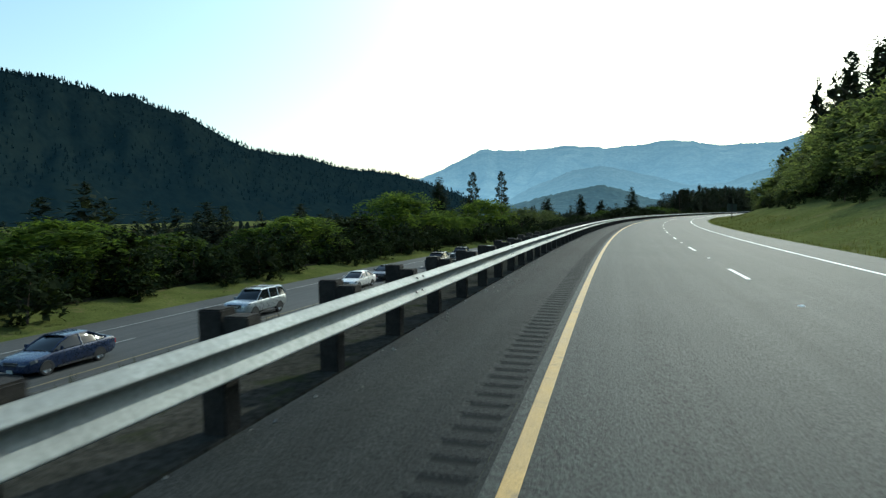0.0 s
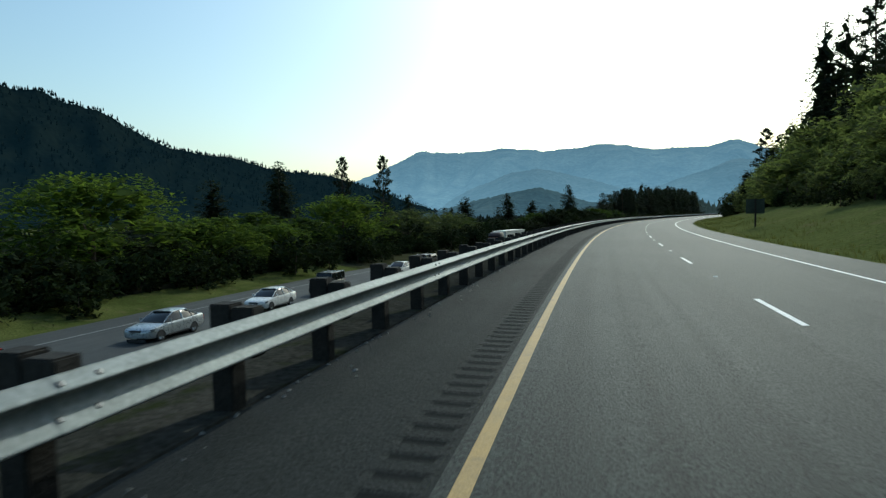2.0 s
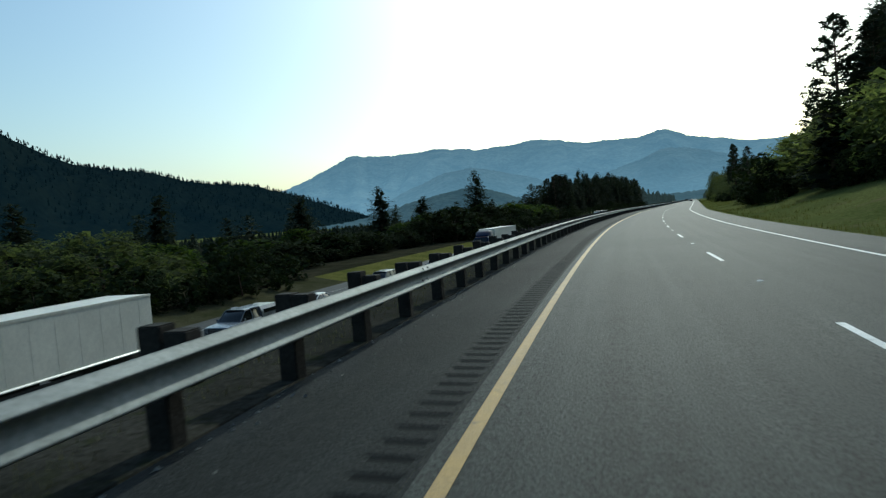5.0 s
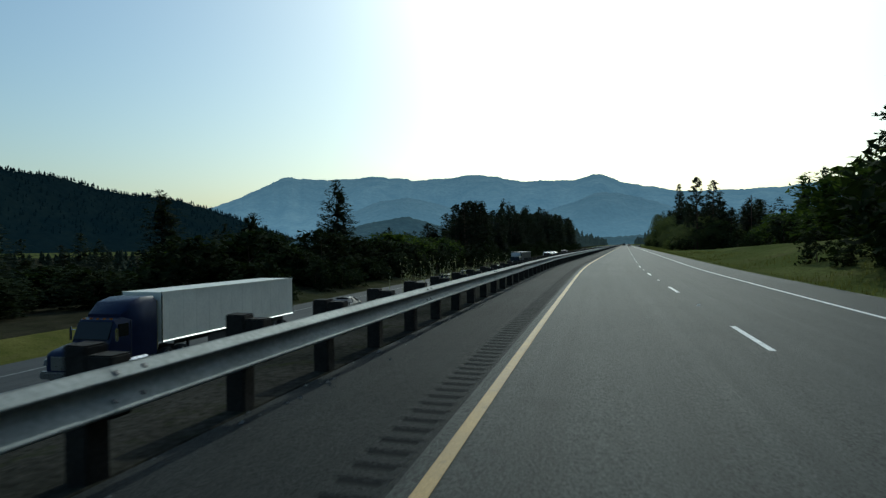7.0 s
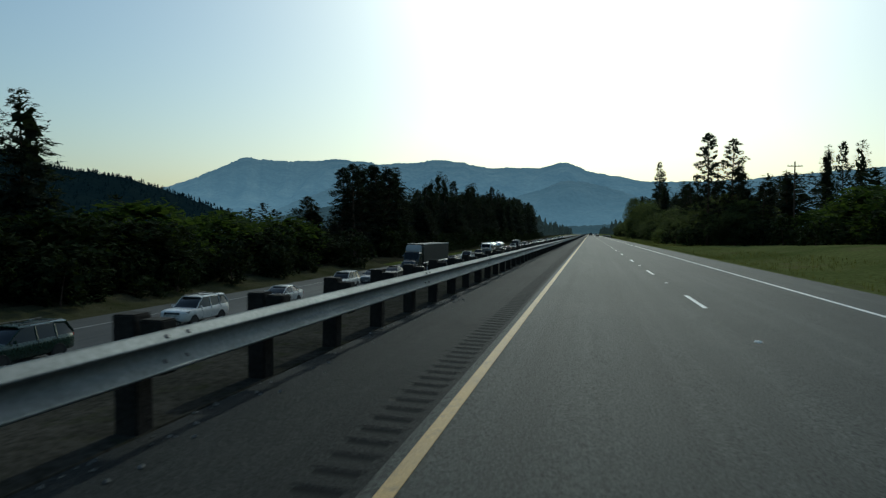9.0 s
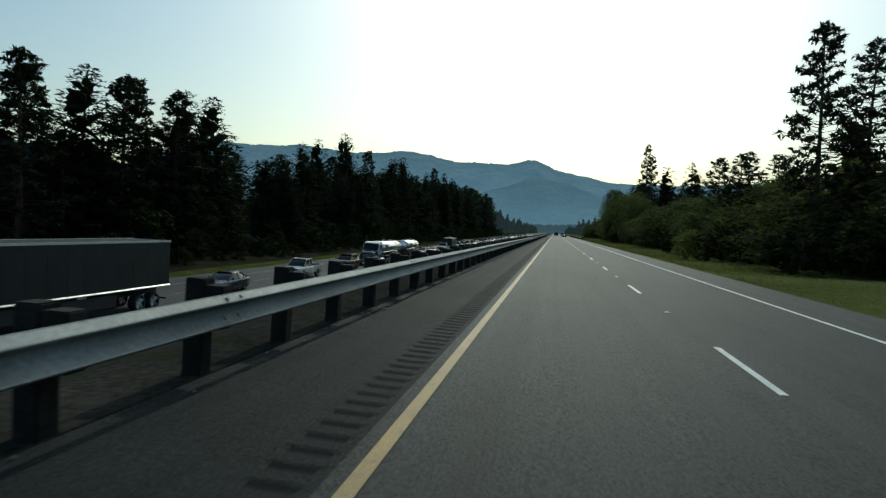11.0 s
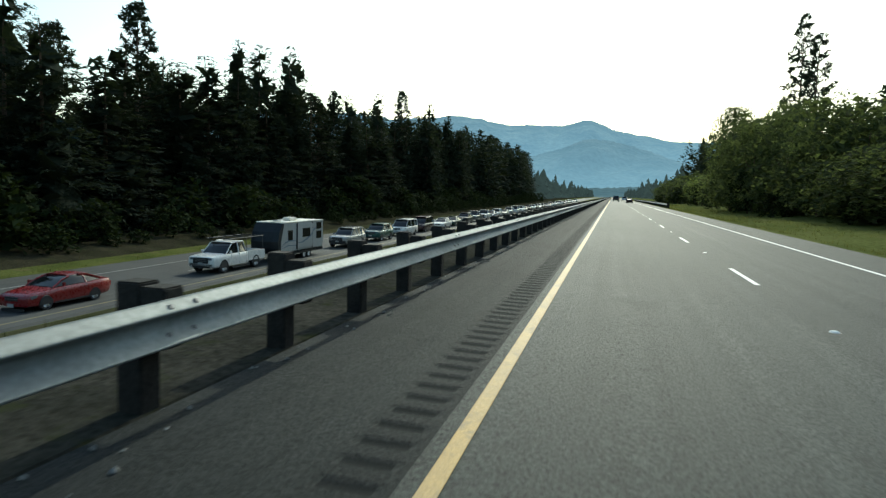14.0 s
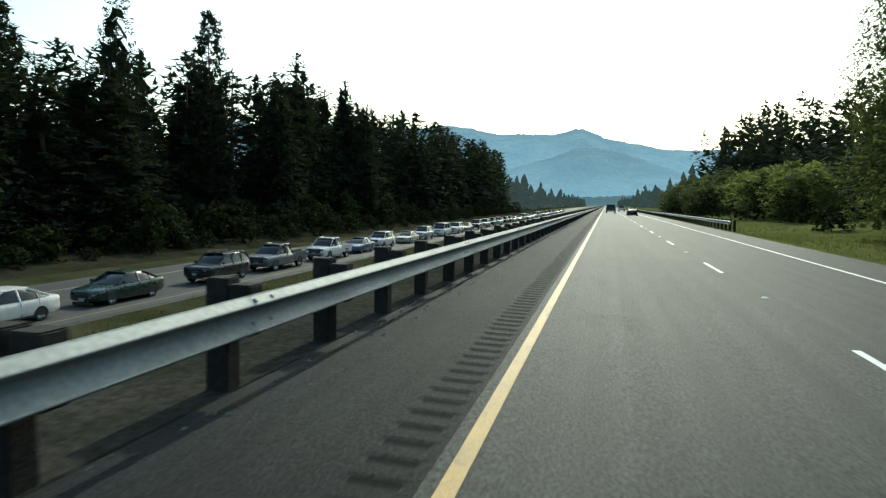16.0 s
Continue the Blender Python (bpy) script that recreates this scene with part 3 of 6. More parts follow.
def add_limb(bm, h, r, rng, a):
    """One bent limb that leaves the trunk and tapers out."""
    z, ln = h * rng.uniform(0.2, 0.5), h * rng.uniform(0.25, 0.42)
    n, rings = 5, []
    for i in range(4):
        f = i / 3
        c = Vector((math.cos(a) * ln * 0.7 * f, math.sin(a) * ln * 0.7 * f, z + ln * 0.75 * f ** 1.3))
        rr = r * (0.42 - 0.36 * f)
        rings.append([bm.verts.new(c + Vector((math.cos(2 * math.pi * k / n) * rr, math.sin(2 * math.pi * k / n) * rr, 0))) for k in range(n)])
    for p, q in zip(rings, rings[1:]):
        for k in range(n):
            bm.faces.new((p[k], p[(k + 1) % n], q[(k + 1) % n], q[k]))


def blade(verts, faces, c, way, length, width, rng):
    """One spray of needles: a slender three-cornered blade that points outwards and hangs a little."""
    d = way + np.array((rng.gauss(0, 0.42), rng.gauss(0, 0.42), rng.gauss(-0.12, 0.30)))
    d /= np.linalg.norm(d)
    side = np.cross(d, (rng.gauss(0, 0.5), rng.gauss(0, 0.5), 1.0))
    side /= np.linalg.norm(side) + 1e-6
    k = len(verts)
    verts.extend((c - d * length * 0.5 - side * width * 0.5, c - d * length * 0.35 + side * width * 0.5, c + d * length * 0.5))
    faces.append((k, k + 1, k + 2))


def conifer_meshes(seed, h, crown_w, bare, ragged, droop=0.25, leaf=0.94, thick=1.0, tufts=4, step=0.0185, cores=2):
    """Trunk and crown of a tall conifer; bare: share of naked trunk; ragged: gaps in the crown; thick: how many sprays."""
    rng = random.Random(seed)
    lean = (rng.uniform(-0.5, 0.5), rng.uniform(-0.5, 0.5))
    tb = trunk_bm(h, h * 0.011 + 0.08, lean, rng)
    verts, faces = [], []
    bulge = [rng.uniform(0.88, 1.10) for _ in range(9)]
    z = h * bare
    while z < h * 0.985:
        f = (z - h * bare) / (h * (1 - bare))
        swell = float(np.interp(f * 8, range(9), bulge))
        reach = crown_w * 0.5 * (0.07 + 0.93 * (1 - f) ** 0.60) * (0.70 + 0.36 * min(1, f * 6)) * swell
        n = 7 if f < 0.75 else 5
        a0 = rng.uniform(0, 6.28)
        for k in range(n):
            if rng.random() < ragged * (0.5 if f > 0.85 else 1):
                continue
            a = a0 + k * 2 * math.pi / n + rng.uniform(-0.4, 0.4)
            ln = reach * rng.uniform(0.72, 1.12)
            up = rng.uniform(-droop, 0.12) + (f - 0.3) * 0.5
            dirv = np.array((math.cos(a), math.sin(a), up))
            base = np.array((lean[0] * (z / h) ** 2, lean[1] * (z / h) ** 2, z))
            m = max(1, int(ln * 0.62 * thick + rng.random()))
            for j in range(m):
                t = 0.3 + 0.7 * (j + 0.35 + 0.65 * rng.random()) / m
                side = np.array((-math.sin(a), math.cos(a), 0)) * rng.uniform(-0.26, 0.26) * ln * (1.15 - t * 0.6)
                tuft = base + dirv * ln * t + side + np.array((0, 0, rng.uniform(-0.15, 0.15) - 0.14 * t * t * ln * droop))
                spread = leaf * (0.20 + 0.09 * ln * (1 - 0.5 * t)) * min(1.0, 0.45 + ln * 0.4)
                for q in range(tufts):
                    c = tuft + np.array((rng.gauss(0, spread), rng.gauss(0, spread), rng.gauss(0, spread * 0.6)))
                    size = leaf * (1.0 - 0.35 * f * f) * rng.uniform(0.7, 1.2)
                    blade(verts, faces, c, dirv, size, size * rng.uniform(0.30, 0.48), rng)
        if f < 0.93:
            for q in range(cores if ragged < 0.2 else 1):
                # shaded inner twigs, which close the crown
                a = rng.uniform(0, 6.28)
                core = np.array((math.cos(a) * reach * 0.28, math.sin(a) * reach * 0.28, z))
                shard(verts, faces, core, 0.3 + reach * 0.62, 1.1, rng)
        z += h * step * rng.uniform(0.8, 1.25)
    for j in range(14):
        c = np.array((lean[0] + rng.gauss(0, 0.07), lean[1] + rng.gauss(0, 0.07), h * (0.93 + 0.0056 * j)))
        blade(verts, faces, c, np.array((rng.gauss(0, 0.7), rng.gauss(0, 0.7), 0.7)), leaf * (0.75 - 0.03 * j), leaf * 0.26, rng)
    tm = bpy.data.meshes.new("trunk")
    tb.to_mesh(tm)
    tb.free()
    tm.materials.append(M_BARK)
    return tm, raw_mesh("crown", verts, faces, M_CONIFER)


def pine_meshes(seed, h, crown_w, bare, clumps=3, fill=0.9):
    """An open pine: a long trunk, bare limbs and needle clumps towards their ends, with sky between them."""
    rng = random.Random(seed)
    lean = (rng.uniform(-0.6, 0.6), rng.uniform(-0.6, 0.6))
    tb = trunk_bm(h, h * 0.010 + 0.07, lean, rng)
    verts, faces = [], []
    z = h * bare
    while z < h * 0.97:
        f = (z - h * bare) / (h * (1 - bare))
        reach = crown_w * 0.5 * (0.10 + 0.90 * (1 - f) ** 0.62) * min(1.0, 0.55 + f * 2.2) * rng.uniform(0.7, 1.12)
        axis = np.array((lean[0] * (z / h) ** 2, lean[1] * (z / h) ** 2, z))
        for k in range(4):
            if rng.random() > fill:
                continue
            a = rng.uniform(0, 6.283)
            ln = reach * rng.uniform(0.6, 1.1)
            way = np.array((math.cos(a), math.sin(a), rng.uniform(-0.12, 0.25) + 0.45 * f))
            tip = axis + way * ln
            cyl(tb, Vector(axis), Vector(tip), 0.02 + 0.012 * ln, 0.012, 4, False)
            for j in range(clumps):
                g = 1.0 - 0.5 * j / clumps * rng.uniform(0.7, 1.1)
                side = np.array((-math.sin(a), math.cos(a), 0.0)) * rng.uniform(-0.22, 0.22) * ln * (j > 0)
                c = axis + way * ln * g + side + np.array((0, 0, rng.uniform(-0.1, 0.25)))
                r = (0.30 + 0.07 * ln) * rng.uniform(0.8, 1.2)
                for q in range(11):
                    d = np.array((rng.gauss(0, 1), rng.gauss(0, 1), rng.gauss(0.15, 0.7)))
                    d /= np.linalg.norm(d) + 1e-6
                    blade(verts, faces, c + d * r * rng.uniform(0.3, 1.0), d, r * 1.15, r * 0.56, rng)
        z += h * 0.017 * rng.uniform(0.6, 1.3)
    for q in range(40):
        d = np.array((rng.gauss(0, 0.6), rng.gauss(0, 0.6), rng.uniform(-0.6, 1)))
        blade(verts, faces, np.array((lean[0], lean[1], h * 0.975)) + d * 0.5, d, 0.6, 0.24, rng)
    tm = bpy.data.meshes.new("trunk")
    tb.to_mesh(tm)
    tb.free()
    tm.materials.append(M_BARK)
    return tm, raw_mesh("crown", verts, faces, M_CONIFER)


def broadleaf_meshes(seed, h, w, mat, leaf=0.3, lobes=36, per=80, low=0.1, lobe=1.0, core=0.13, cores=6):
    """Trunk with limbs and a crown of many leaf sprays grouped in uneven, billowing lobes."""
    rng = random.Random(seed)
    tb = trunk_bm(h * 0.8, h * 0.015 + 0.06, (rng.uniform(-0.6, 0.6), rng.uniform(-0.6, 0.6)), rng)
    if h > 6:
        for a in (0.4, 2.3, 4.4):
            add_limb(tb, h, h * 0.015 + 0.06, rng, a)
    verts, faces = [], []
    for k in range(lobes):
        f = (k + 0.5) / lobes
        zc = h * (low + (0.93 - low) * f ** 0.85)
        ring = w * 0.5 * math.sqrt(max(0.03, 1 - ((f - 0.36) / 0.66) ** 2)) * (0.45 + 0.5 * rng.random() ** 0.5)
        a = k * 2.4 + rng.uniform(-0.5, 0.5)
        c = np.array((math.cos(a) * ring, math.sin(a) * ring, zc))
        r = w * rng.uniform(0.095, 0.165) * lobe
        for j in range(per):
            th, ph = rng.uniform(0, 6.283), math.acos(rng.uniform(-0.65, 1))
            rr = r * (0.70 + 0.35 * rng.random()) * (1 + 0.22 * math.sin(3 * th + k))
            p = c + np.array((math.sin(ph) * math.cos(th), math.sin(ph) * math.sin(th), math.cos(ph) * 0.85)) * rr
            if p[2] < 0.1:
                p[2] = rng.uniform(0.1, 0.5)
            shard(verts, faces, p, leaf, 0.8, rng, True)
        for j in range(cores):
            # inner foliage, which closes the crown
            p = c * np.array((0.72, 0.72, 1.0)) + np.array([rng.uniform(-0.6, 0.6) * r for _ in range(3)])
            p[2] = max(0.3, p[2])
            shard(verts, faces, p, w * core, 0.9, rng)
    tm = bpy.data.meshes.new("trunk")
    tb.to_mesh(tm)
    tb.free()
    tm.materials.append(M_BARK)
    return tm, raw_mesh("crown", verts, faces, mat)


SHAPES = ((24, 9.8, 0.04, 0.06, 0.30), (26, 9.4, 0.08, 0.12, 0.25), (21, 9.4, 0.03, 0.06, 0.35), (28, 11.0, 0.22, 0.22, 0.2), (18, 7.8, 0.03, 0.06, 0.35), (25, 10.6, 0.10, 0.16, 0.15), (23, 8.4, 0.05, 0.10, 0.4))
HEIGHTS = [h[0] for h in SHAPES]
CONIFERS = [conifer_meshes(i, *sh) for i, sh in enumerate(SHAPES)]
CONIFERS[3] = pine_meshes(33, 28, 8.6, 0.26)
CONIFERS[5] = pine_meshes(35, 25, 8.0, 0.12, 3, 0.95)
CONIFERS.append(conifer_meshes(18, 22, 10.5, 0.02, 0.03, 0.3, 0.8, 1.2, 8))
HEIGHTS.append(22)
CONIFERS_NEAR = {i: conifer_meshes(90 + i, *SHAPES[i], leaf=0.56, thick=1.25, tufts=9) for i in (0, 1, 2, 4, 6)}
CONIFERS_FAR = [conifer_meshes(20 + i, *sh, leaf=1.9, thick=0.3, tufts=2, step=0.026, cores=1) for i, sh in enumerate(SHAPES)]
CROWNS = ((12, 12, 0.04), (11, 9.5, 0.03), (13, 11, 0.05), (9, 9, 0.02))
BROADLEAVES = [broadleaf_meshes(40 + i, h, w, M_LEAF, 0.42, 36, 62, lo) for i, (h, w, lo) in enumerate(CROWNS)]
BROAD_FAR = [broadleaf_meshes(45 + i, h, w, M_LEAF, 0.68, 28, 38, lo, 1.1) for i, (h, w, lo) in enumerate(CROWNS)]
BROAD_SOFT = [broadleaf_meshes(48 + i, h, w, M_LEAF_MID, 0.29, 36, 128, lo, 1.05, 0.075, 10) for i, (h, w, lo) in enumerate(CROWNS)]
BROAD_SOFT_FAR = [broadleaf_meshes(68 + i, h, w, M_LEAF_MID, 0.60, 30, 42, lo, 1.1) for i, (h, w, lo) in enumerate(CROWNS)]
LIGHT_TREES = [broadleaf_meshes(50 + i, h, w, M_LEAF_LIGHT, 0.33, 50, 150, lo, 1.0, 0.09, 8) for i, (h, w, lo) in enumerate(((12, 12, 0.05), (11, 10, 0.04)))]
LIGHT_MID = [broadleaf_meshes(55 + i, h, w, M_LEAF_SOFT, 0.40, 36, 76, lo) for i, (h, w, lo) in enumerate(((12, 12, 0.12), (11, 10, 0.08)))]
THICKET = [broadleaf_meshes(80 + i, h, w, M_LEAF_SHADE, 0.46, 30, 56, 0.05) for i, (h, w) in enumerate(((9, 10), (8, 8)))]
SHRUBS = [broadleaf_meshes(60 + i, h, w, M_LEAF_SHADE, 0.46, l, 27, 0.03, 1.15) for i, (h, w, l) in enumerate(((4.0, 5.6, 18), (3.0, 4.4, 15), (5.5, 5.8, 20)))]
TREE_RNG = random.Random(7)
BACKWOODS, BRUSH = [], []


def plant(kind, meshes, s, o, scale, label, group, dz=0.0, wide=1.0):
    tm, cm = meshes
    t = tagged(new(kind), label, "shrub" if kind == "shrub" else "tree", group)
    p = road(s, o)
    z = float(z_ground(s, o)) + dz
    t.matrix_world = pose(p.x, p.y, z, 0, 0, TREE_RNG.uniform(0, 360)) @ Matrix.Diagonal((scale * wide, scale * wide, scale, 1))
    part_of_mesh("trunk", tm, t)
    part_of_mesh("crown", cm, t)
    return t


def conifer(s, o, top, i=None, wide=1.0, group="roadside conifers", far=False):
    i = TREE_RNG.randrange(len(SHAPES)) if i is None else i
    k = (top - float(z_ground(s, o))) / HEIGHTS[i]
    label = "tall gaunt conifer with an open ragged crown" if i == 3 else "tall dark green conifer with a dense ragged crown"
    wide *= min(1.6, max(0.8, 1 / k))
    if far:
        p = road(s, o)
        BACKWOODS.append((i, p.x, p.y, float(z_ground(s, o)) - 0.1, k * wide, k, TREE_RNG.uniform(0, 6.28)))
        return None
    close = 455 < s < 625 and -51 < o < -40 and i in CONIFERS_NEAR
    return plant("conifer", CONIFERS_NEAR[i] if close else CONIFERS[i], s, o, k, label, group, -0.1, wide)


def broadleaf(s, o, top, i=None, wide=1.0, group="leafy roadside trees", soft=False):
    i = TREE_RNG.randrange(len(BROADLEAVES)) if i is None else i
    k = (top - float(z_ground(s, o))) / (12, 11, 13, 9)[i]
    return plant("broadleaf_tree", (BROAD_SOFT_FAR if s > 602 or o > 27 or o < -46.5 else BROAD_SOFT)[i] if soft else (BROAD_FAR if o < -46.5 or o > 27 or s > 600 else BROADLEAVES)[i], s, o, k, "broad leafy green tree with a rounded crown", group, -0.1, wide * min(1.5, max(0.8, 1 / k)))


def shrub(s, o, scale, group="verge shrubs", joined=False):
    if joined:
        p = road(s, o)
        BRUSH.append((TREE_RNG.randrange(len(SHRUBS)), p.x, p.y, float(z_ground(s, o)) - 0.1, scale, scale, TREE_RNG.uniform(0, 6.28)))
        return None
    return plant("shrub", SHRUBS[TREE_RNG.randrange(len(SHRUBS))], s, o, scale, "dense green shrub growing on the verge", group, -0.1)


R = TREE_RNG.uniform
# single trees that stand out
for s, o, top, i, w in ((175, -66, 13.6, 7, 1.0), (195.4, -64.5, 16.3, 5, 0.9), (197.5, -55.2, 16.2, 5, 0.85), (359.7, -55.3, 16.1, 7, 1.05), (330, -74, 12, 2, 1.2), (300, -80, 10, 2, 1.2), (240, -90, 9, 4, 1.2), (262, -84, 10, 4, 1.2), (350, -70, 9, 2, 1.2), (164, -72, 9.5, 2, 1.2)):
    conifer(s, o, top, i, w)


def light_tree(s, o, top, i, wide):
    k = (top - float(z_ground(s, o))) / (12, 11)[i]
    return plant("broadleaf_tree", LIGHT_TREES[i], s, o, k, "sunlit yellow-green tree with a wide rounded crown", "leafy roadside trees", -0.1, wide * max(0.9, 1 / k))


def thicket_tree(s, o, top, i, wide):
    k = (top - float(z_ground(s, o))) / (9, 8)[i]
    return plant("broadleaf_tree", THICKET[i], s, o, k, "green thicket tree with low dense branches, leaves darkened for shade", "dark thicket", -0.1, wide * min(1.6, max(0.8, 1 / k)))


for s, o, top, i, w in ((76, -43.5, 2.1, 1, 1.35), (117.6, -48, 6.5, 0, 1.55), (129, -43.5, 2.4, 1, 1.2), (140, -43, 1.4, 1, 1.1), (171.5, -50, 6.1, 0, 1.5), (40, -43, 2.0, 1, 1.3), ):
    light_tree(s, o, top, i, w)
for s, o, top, i, w in ((392, -42.5, 3.9, 1, 1.3), (365, -46, 5.0, 0, 1.3), (377, -44, 3.6, 1, 1.3), (384, -47, 4.4, 2, 1.2), (145, -49, 3.2, 1, 1.3), (157, -49, 2.4, 1, 1.2), (189.3, -45, 3.8, 0, 1.25), (197, -49, 3.6, 1, 1.2), (208, -46, 2.6, 1, 1.2), (216, -46, 3.0, 3, 1.3)):
    broadleaf(s, o, top, i, w, soft=185 < s < 235)
for s, o, top, i, w in ((98, -47, 1.8, 1, 1.3), (300, -46, 3.2, 1, 1.3), (313, -46, 4.3, 0, 1.3), (322, -49, 4.4, 0, 1.3), (330, -44, 4.6, 1, 1.4), (343, -45, 3.8, 0, 1.3), (352, -42.5, 3.4, 1, 1.3), (358, -40.5, 2.6, 1, 1.2), (347, -38.5, 0.6, 1, 1.1)):
    thicket_tree(s, o, top, i, w)
# thicket darkened for shade between them, and a low leafy belt behind
for k in range(52):
    s = 6 + k * 7.8 + R(-3, 3)
    if s > 405:
        break
    top = np.interp(s, (0, 80, 130, 190, 230, 290, 330, 400), (-0.6, -1.4, -0.8, -0.6, -1.4, -0.6, 1.4, 1.8))
    open_field = 232 < s < 292
    near = -48.0 if open_field else -41.5
    thicket_tree(s, near + R(-3, 1.5), top + R(-2.0, 1.0), k % 2, R(0.95, 1.3))
    if 296 < s < 352 or 80 < s < 112:
        thicket_tree(s + 4, near - R(9, 15), top + R(-1.2, 2.0), k % 2, R(1.0, 1.5))
    else:
        broadleaf(s + 4, near - R(9, 15), top + R(-1.2, 2.0), None, R(1.0, 1.5), soft=185 < s < 235)
    if k % 3 == 1:
        broadleaf(s, near - R(18, 28), top + R(0, 2.5), None, R(1.0, 1.5))
    if not open_field:
        shrub(s + R(-3, 3), R(-36.2, -34.6) if 140 < s < 232 else R(-35.8, -34.2), R(0.5, 0.9))
    if not open_field:
        shrub(s + R(0, 6), R(-39, -37), R(0.6, 1.1))
    if k % 2 == 0:
        conifer(s, near - R(30, 60), R(3, 8), None, 1.1, "valley conifers", True)
for k in range(134):
    s = -12 + k * 2.8
    if s < 232 or 320 < s < 362:
        shrub(s + R(-0.8, 0.8), R(-38.2, -36.4), R(0.42, 0.78), joined=True)
for k in range(64):
    s = -10 + k * 6.8 + R(-3, 3)
    conifer(s, R(-125, -76), R(1.5, 6), None, 1.2, "valley conifers", True)
for k in range(14):
    thicket_tree(258 + k * 4.2, R(-60, -52), R(-1.2, 0.9), k % 2, R(1.2, 1.6))
# dark conifer wood beyond the opposite carriageway
for s, o, top in ((421, -43, 14.8), (425, -47, 14.6), (430, -45, 15.7), (434, -43.5, 15.6), (439, -46, 16.6), (443.3, -43.5, 16.0), (449, -46, 17.2), (453, -45, 17.4), (457, -45, 11.5)):
    conifer(s, o, top, TREE_RNG.choice((5, 7, 5)), 1.15)
for s, o, top in ((472.4, -46, 10.2), (477.5, -45, 11.5), (487, -46, 15.0), (495.4, -46.5, 16.8), (514, -46.5, 19.9), (522.5, -50.7, 22.0), (535.8, -48.4, 19.6), (545.1, -46, 15.9), (551.1, -46, 19.2), (556.9, -46.5, 20.2), (564, -46, 21.2), (568.5, -47, 21.2), (586, -46, 17.8), (593, -52, 19.5), (600.8, -46, 20.4), (616, -46, 23.1), (639, -46, 23.0), (656, -46, 22.4)):
    conifer(s, o, top + 1.2, TREE_RNG.choice((0, 5, 2, 5)), R(0.95, 1.15), "conifer wood")
for k in range(74):
    s = 426 + k * 5.6 + R(-2, 2)
    env = np.interp(s, (424, 450, 458, 470, 490, 515, 600, 640, 700, 900), (13, 15, 10, 9.5, 14, 17.5, 19.5, 23, 26, 28))
    conifer(s, R(-48, -42.5), env - R(2, 6), None, R(1.1, 1.4), "conifer wood", s > 690)
    conifer(s + 2.5, R(-60, -51), env - (R(4, 7) if s < 500 else R(-1, 3)), None, R(1.1, 1.4), "conifer wood", s > 560)
    conifer(s + R(0, 3), R(-78, -64), env - (R(6, 9) if s < 500 else R(-1, 3)), None, 1.3, "conifer wood", True)
    shrub(s, R(-39.8, -37.4), R(0.5, 1.0), joined=True)
    if s < 720:
        shrub(s + 2.8, R(-36.6, -35.4), R(0.30, 0.55), joined=True)
    if k % 2:
        shrub(s + 2, R(-43, -40), R(0.8, 1.3))
    if k % 6 == 3 and s < 720:
        thicket_tree(s + 1, R(-43, -41), R(1, 5), 0, 1.0)
# hillside on the inside of the bend
def hillside_tree(s, o, top, i, wide):
    k = (top - float(z_ground(s, o))) / (12, 11)[i]
    return plant("broadleaf_tree", LIGHT_MID[i], s, o, k, "soft olive-green leafy tree on the bank", "hillside leafy trees", -0.1, wide * min(1.5, max(0.85, 1 / k)))


for s, o, top, i in ((224.5, 35.7, 41.7, 1), (231, 40, 44, 1), (220, 44, 47, 5), (236, 37, 36, 0), (249, 21.5, 12.5, 0), (268, 26.5, 25, 5), (266, 30, 23, 3), (275, 33, 28, 0), (283, 36, 30, 1), (292, 38, 31, 5), (309, 40, 34, 0), (258, 27, 18, 2), (300, 44, 30, 6), (312, 30.5, 20, 5), (318, 37, 18, 1)):
    conifer(s, o, top, i, 1.25)
for k in range(31):
    s = 66 + k * 6.3 + R(-2, 2)
    o = R(27, 32)
    if k % 2:
        conifer(s, o + 6, float(z_ground(s, o + 6)) + R(14, 22), TREE_RNG.choice((0, 1, 2, 6)), R(0.95, 1.2), "hillside conifers")
    hillside_tree(s + 2, o + 3, float(z_ground(s, o + 3)) + R(7, 13), k % 2, R(1.0, 1.3))
    conifer(s + 2, o + 16, float(z_ground(s, o + 16)) + R(18, 26), None, R(1.0, 1.3), "hillside conifers", True)
    hillside_tree(s + 1, o - R(0, 3), float(z_ground(s, o - 2)) + R(4, 8), (k + 1) % 2, R(0.9, 1.2))
    shrub(s + R(-2, 2), R(22.5, 27), R(0.35, 0.7))
    if k % 2:
        shrub(s + R(-2, 2), R(20, 24), R(0.25, 0.45))
for k in range(20):
    s = 128 + k * 6.4 + R(-2, 2)
    plant("shrub", BROAD_SOFT_FAR[k % 4], s, R(19.5, 25), R(0.16, 0.34), "olive brush on the grassy bank", "bank shrubs", -0.1, 1.2)
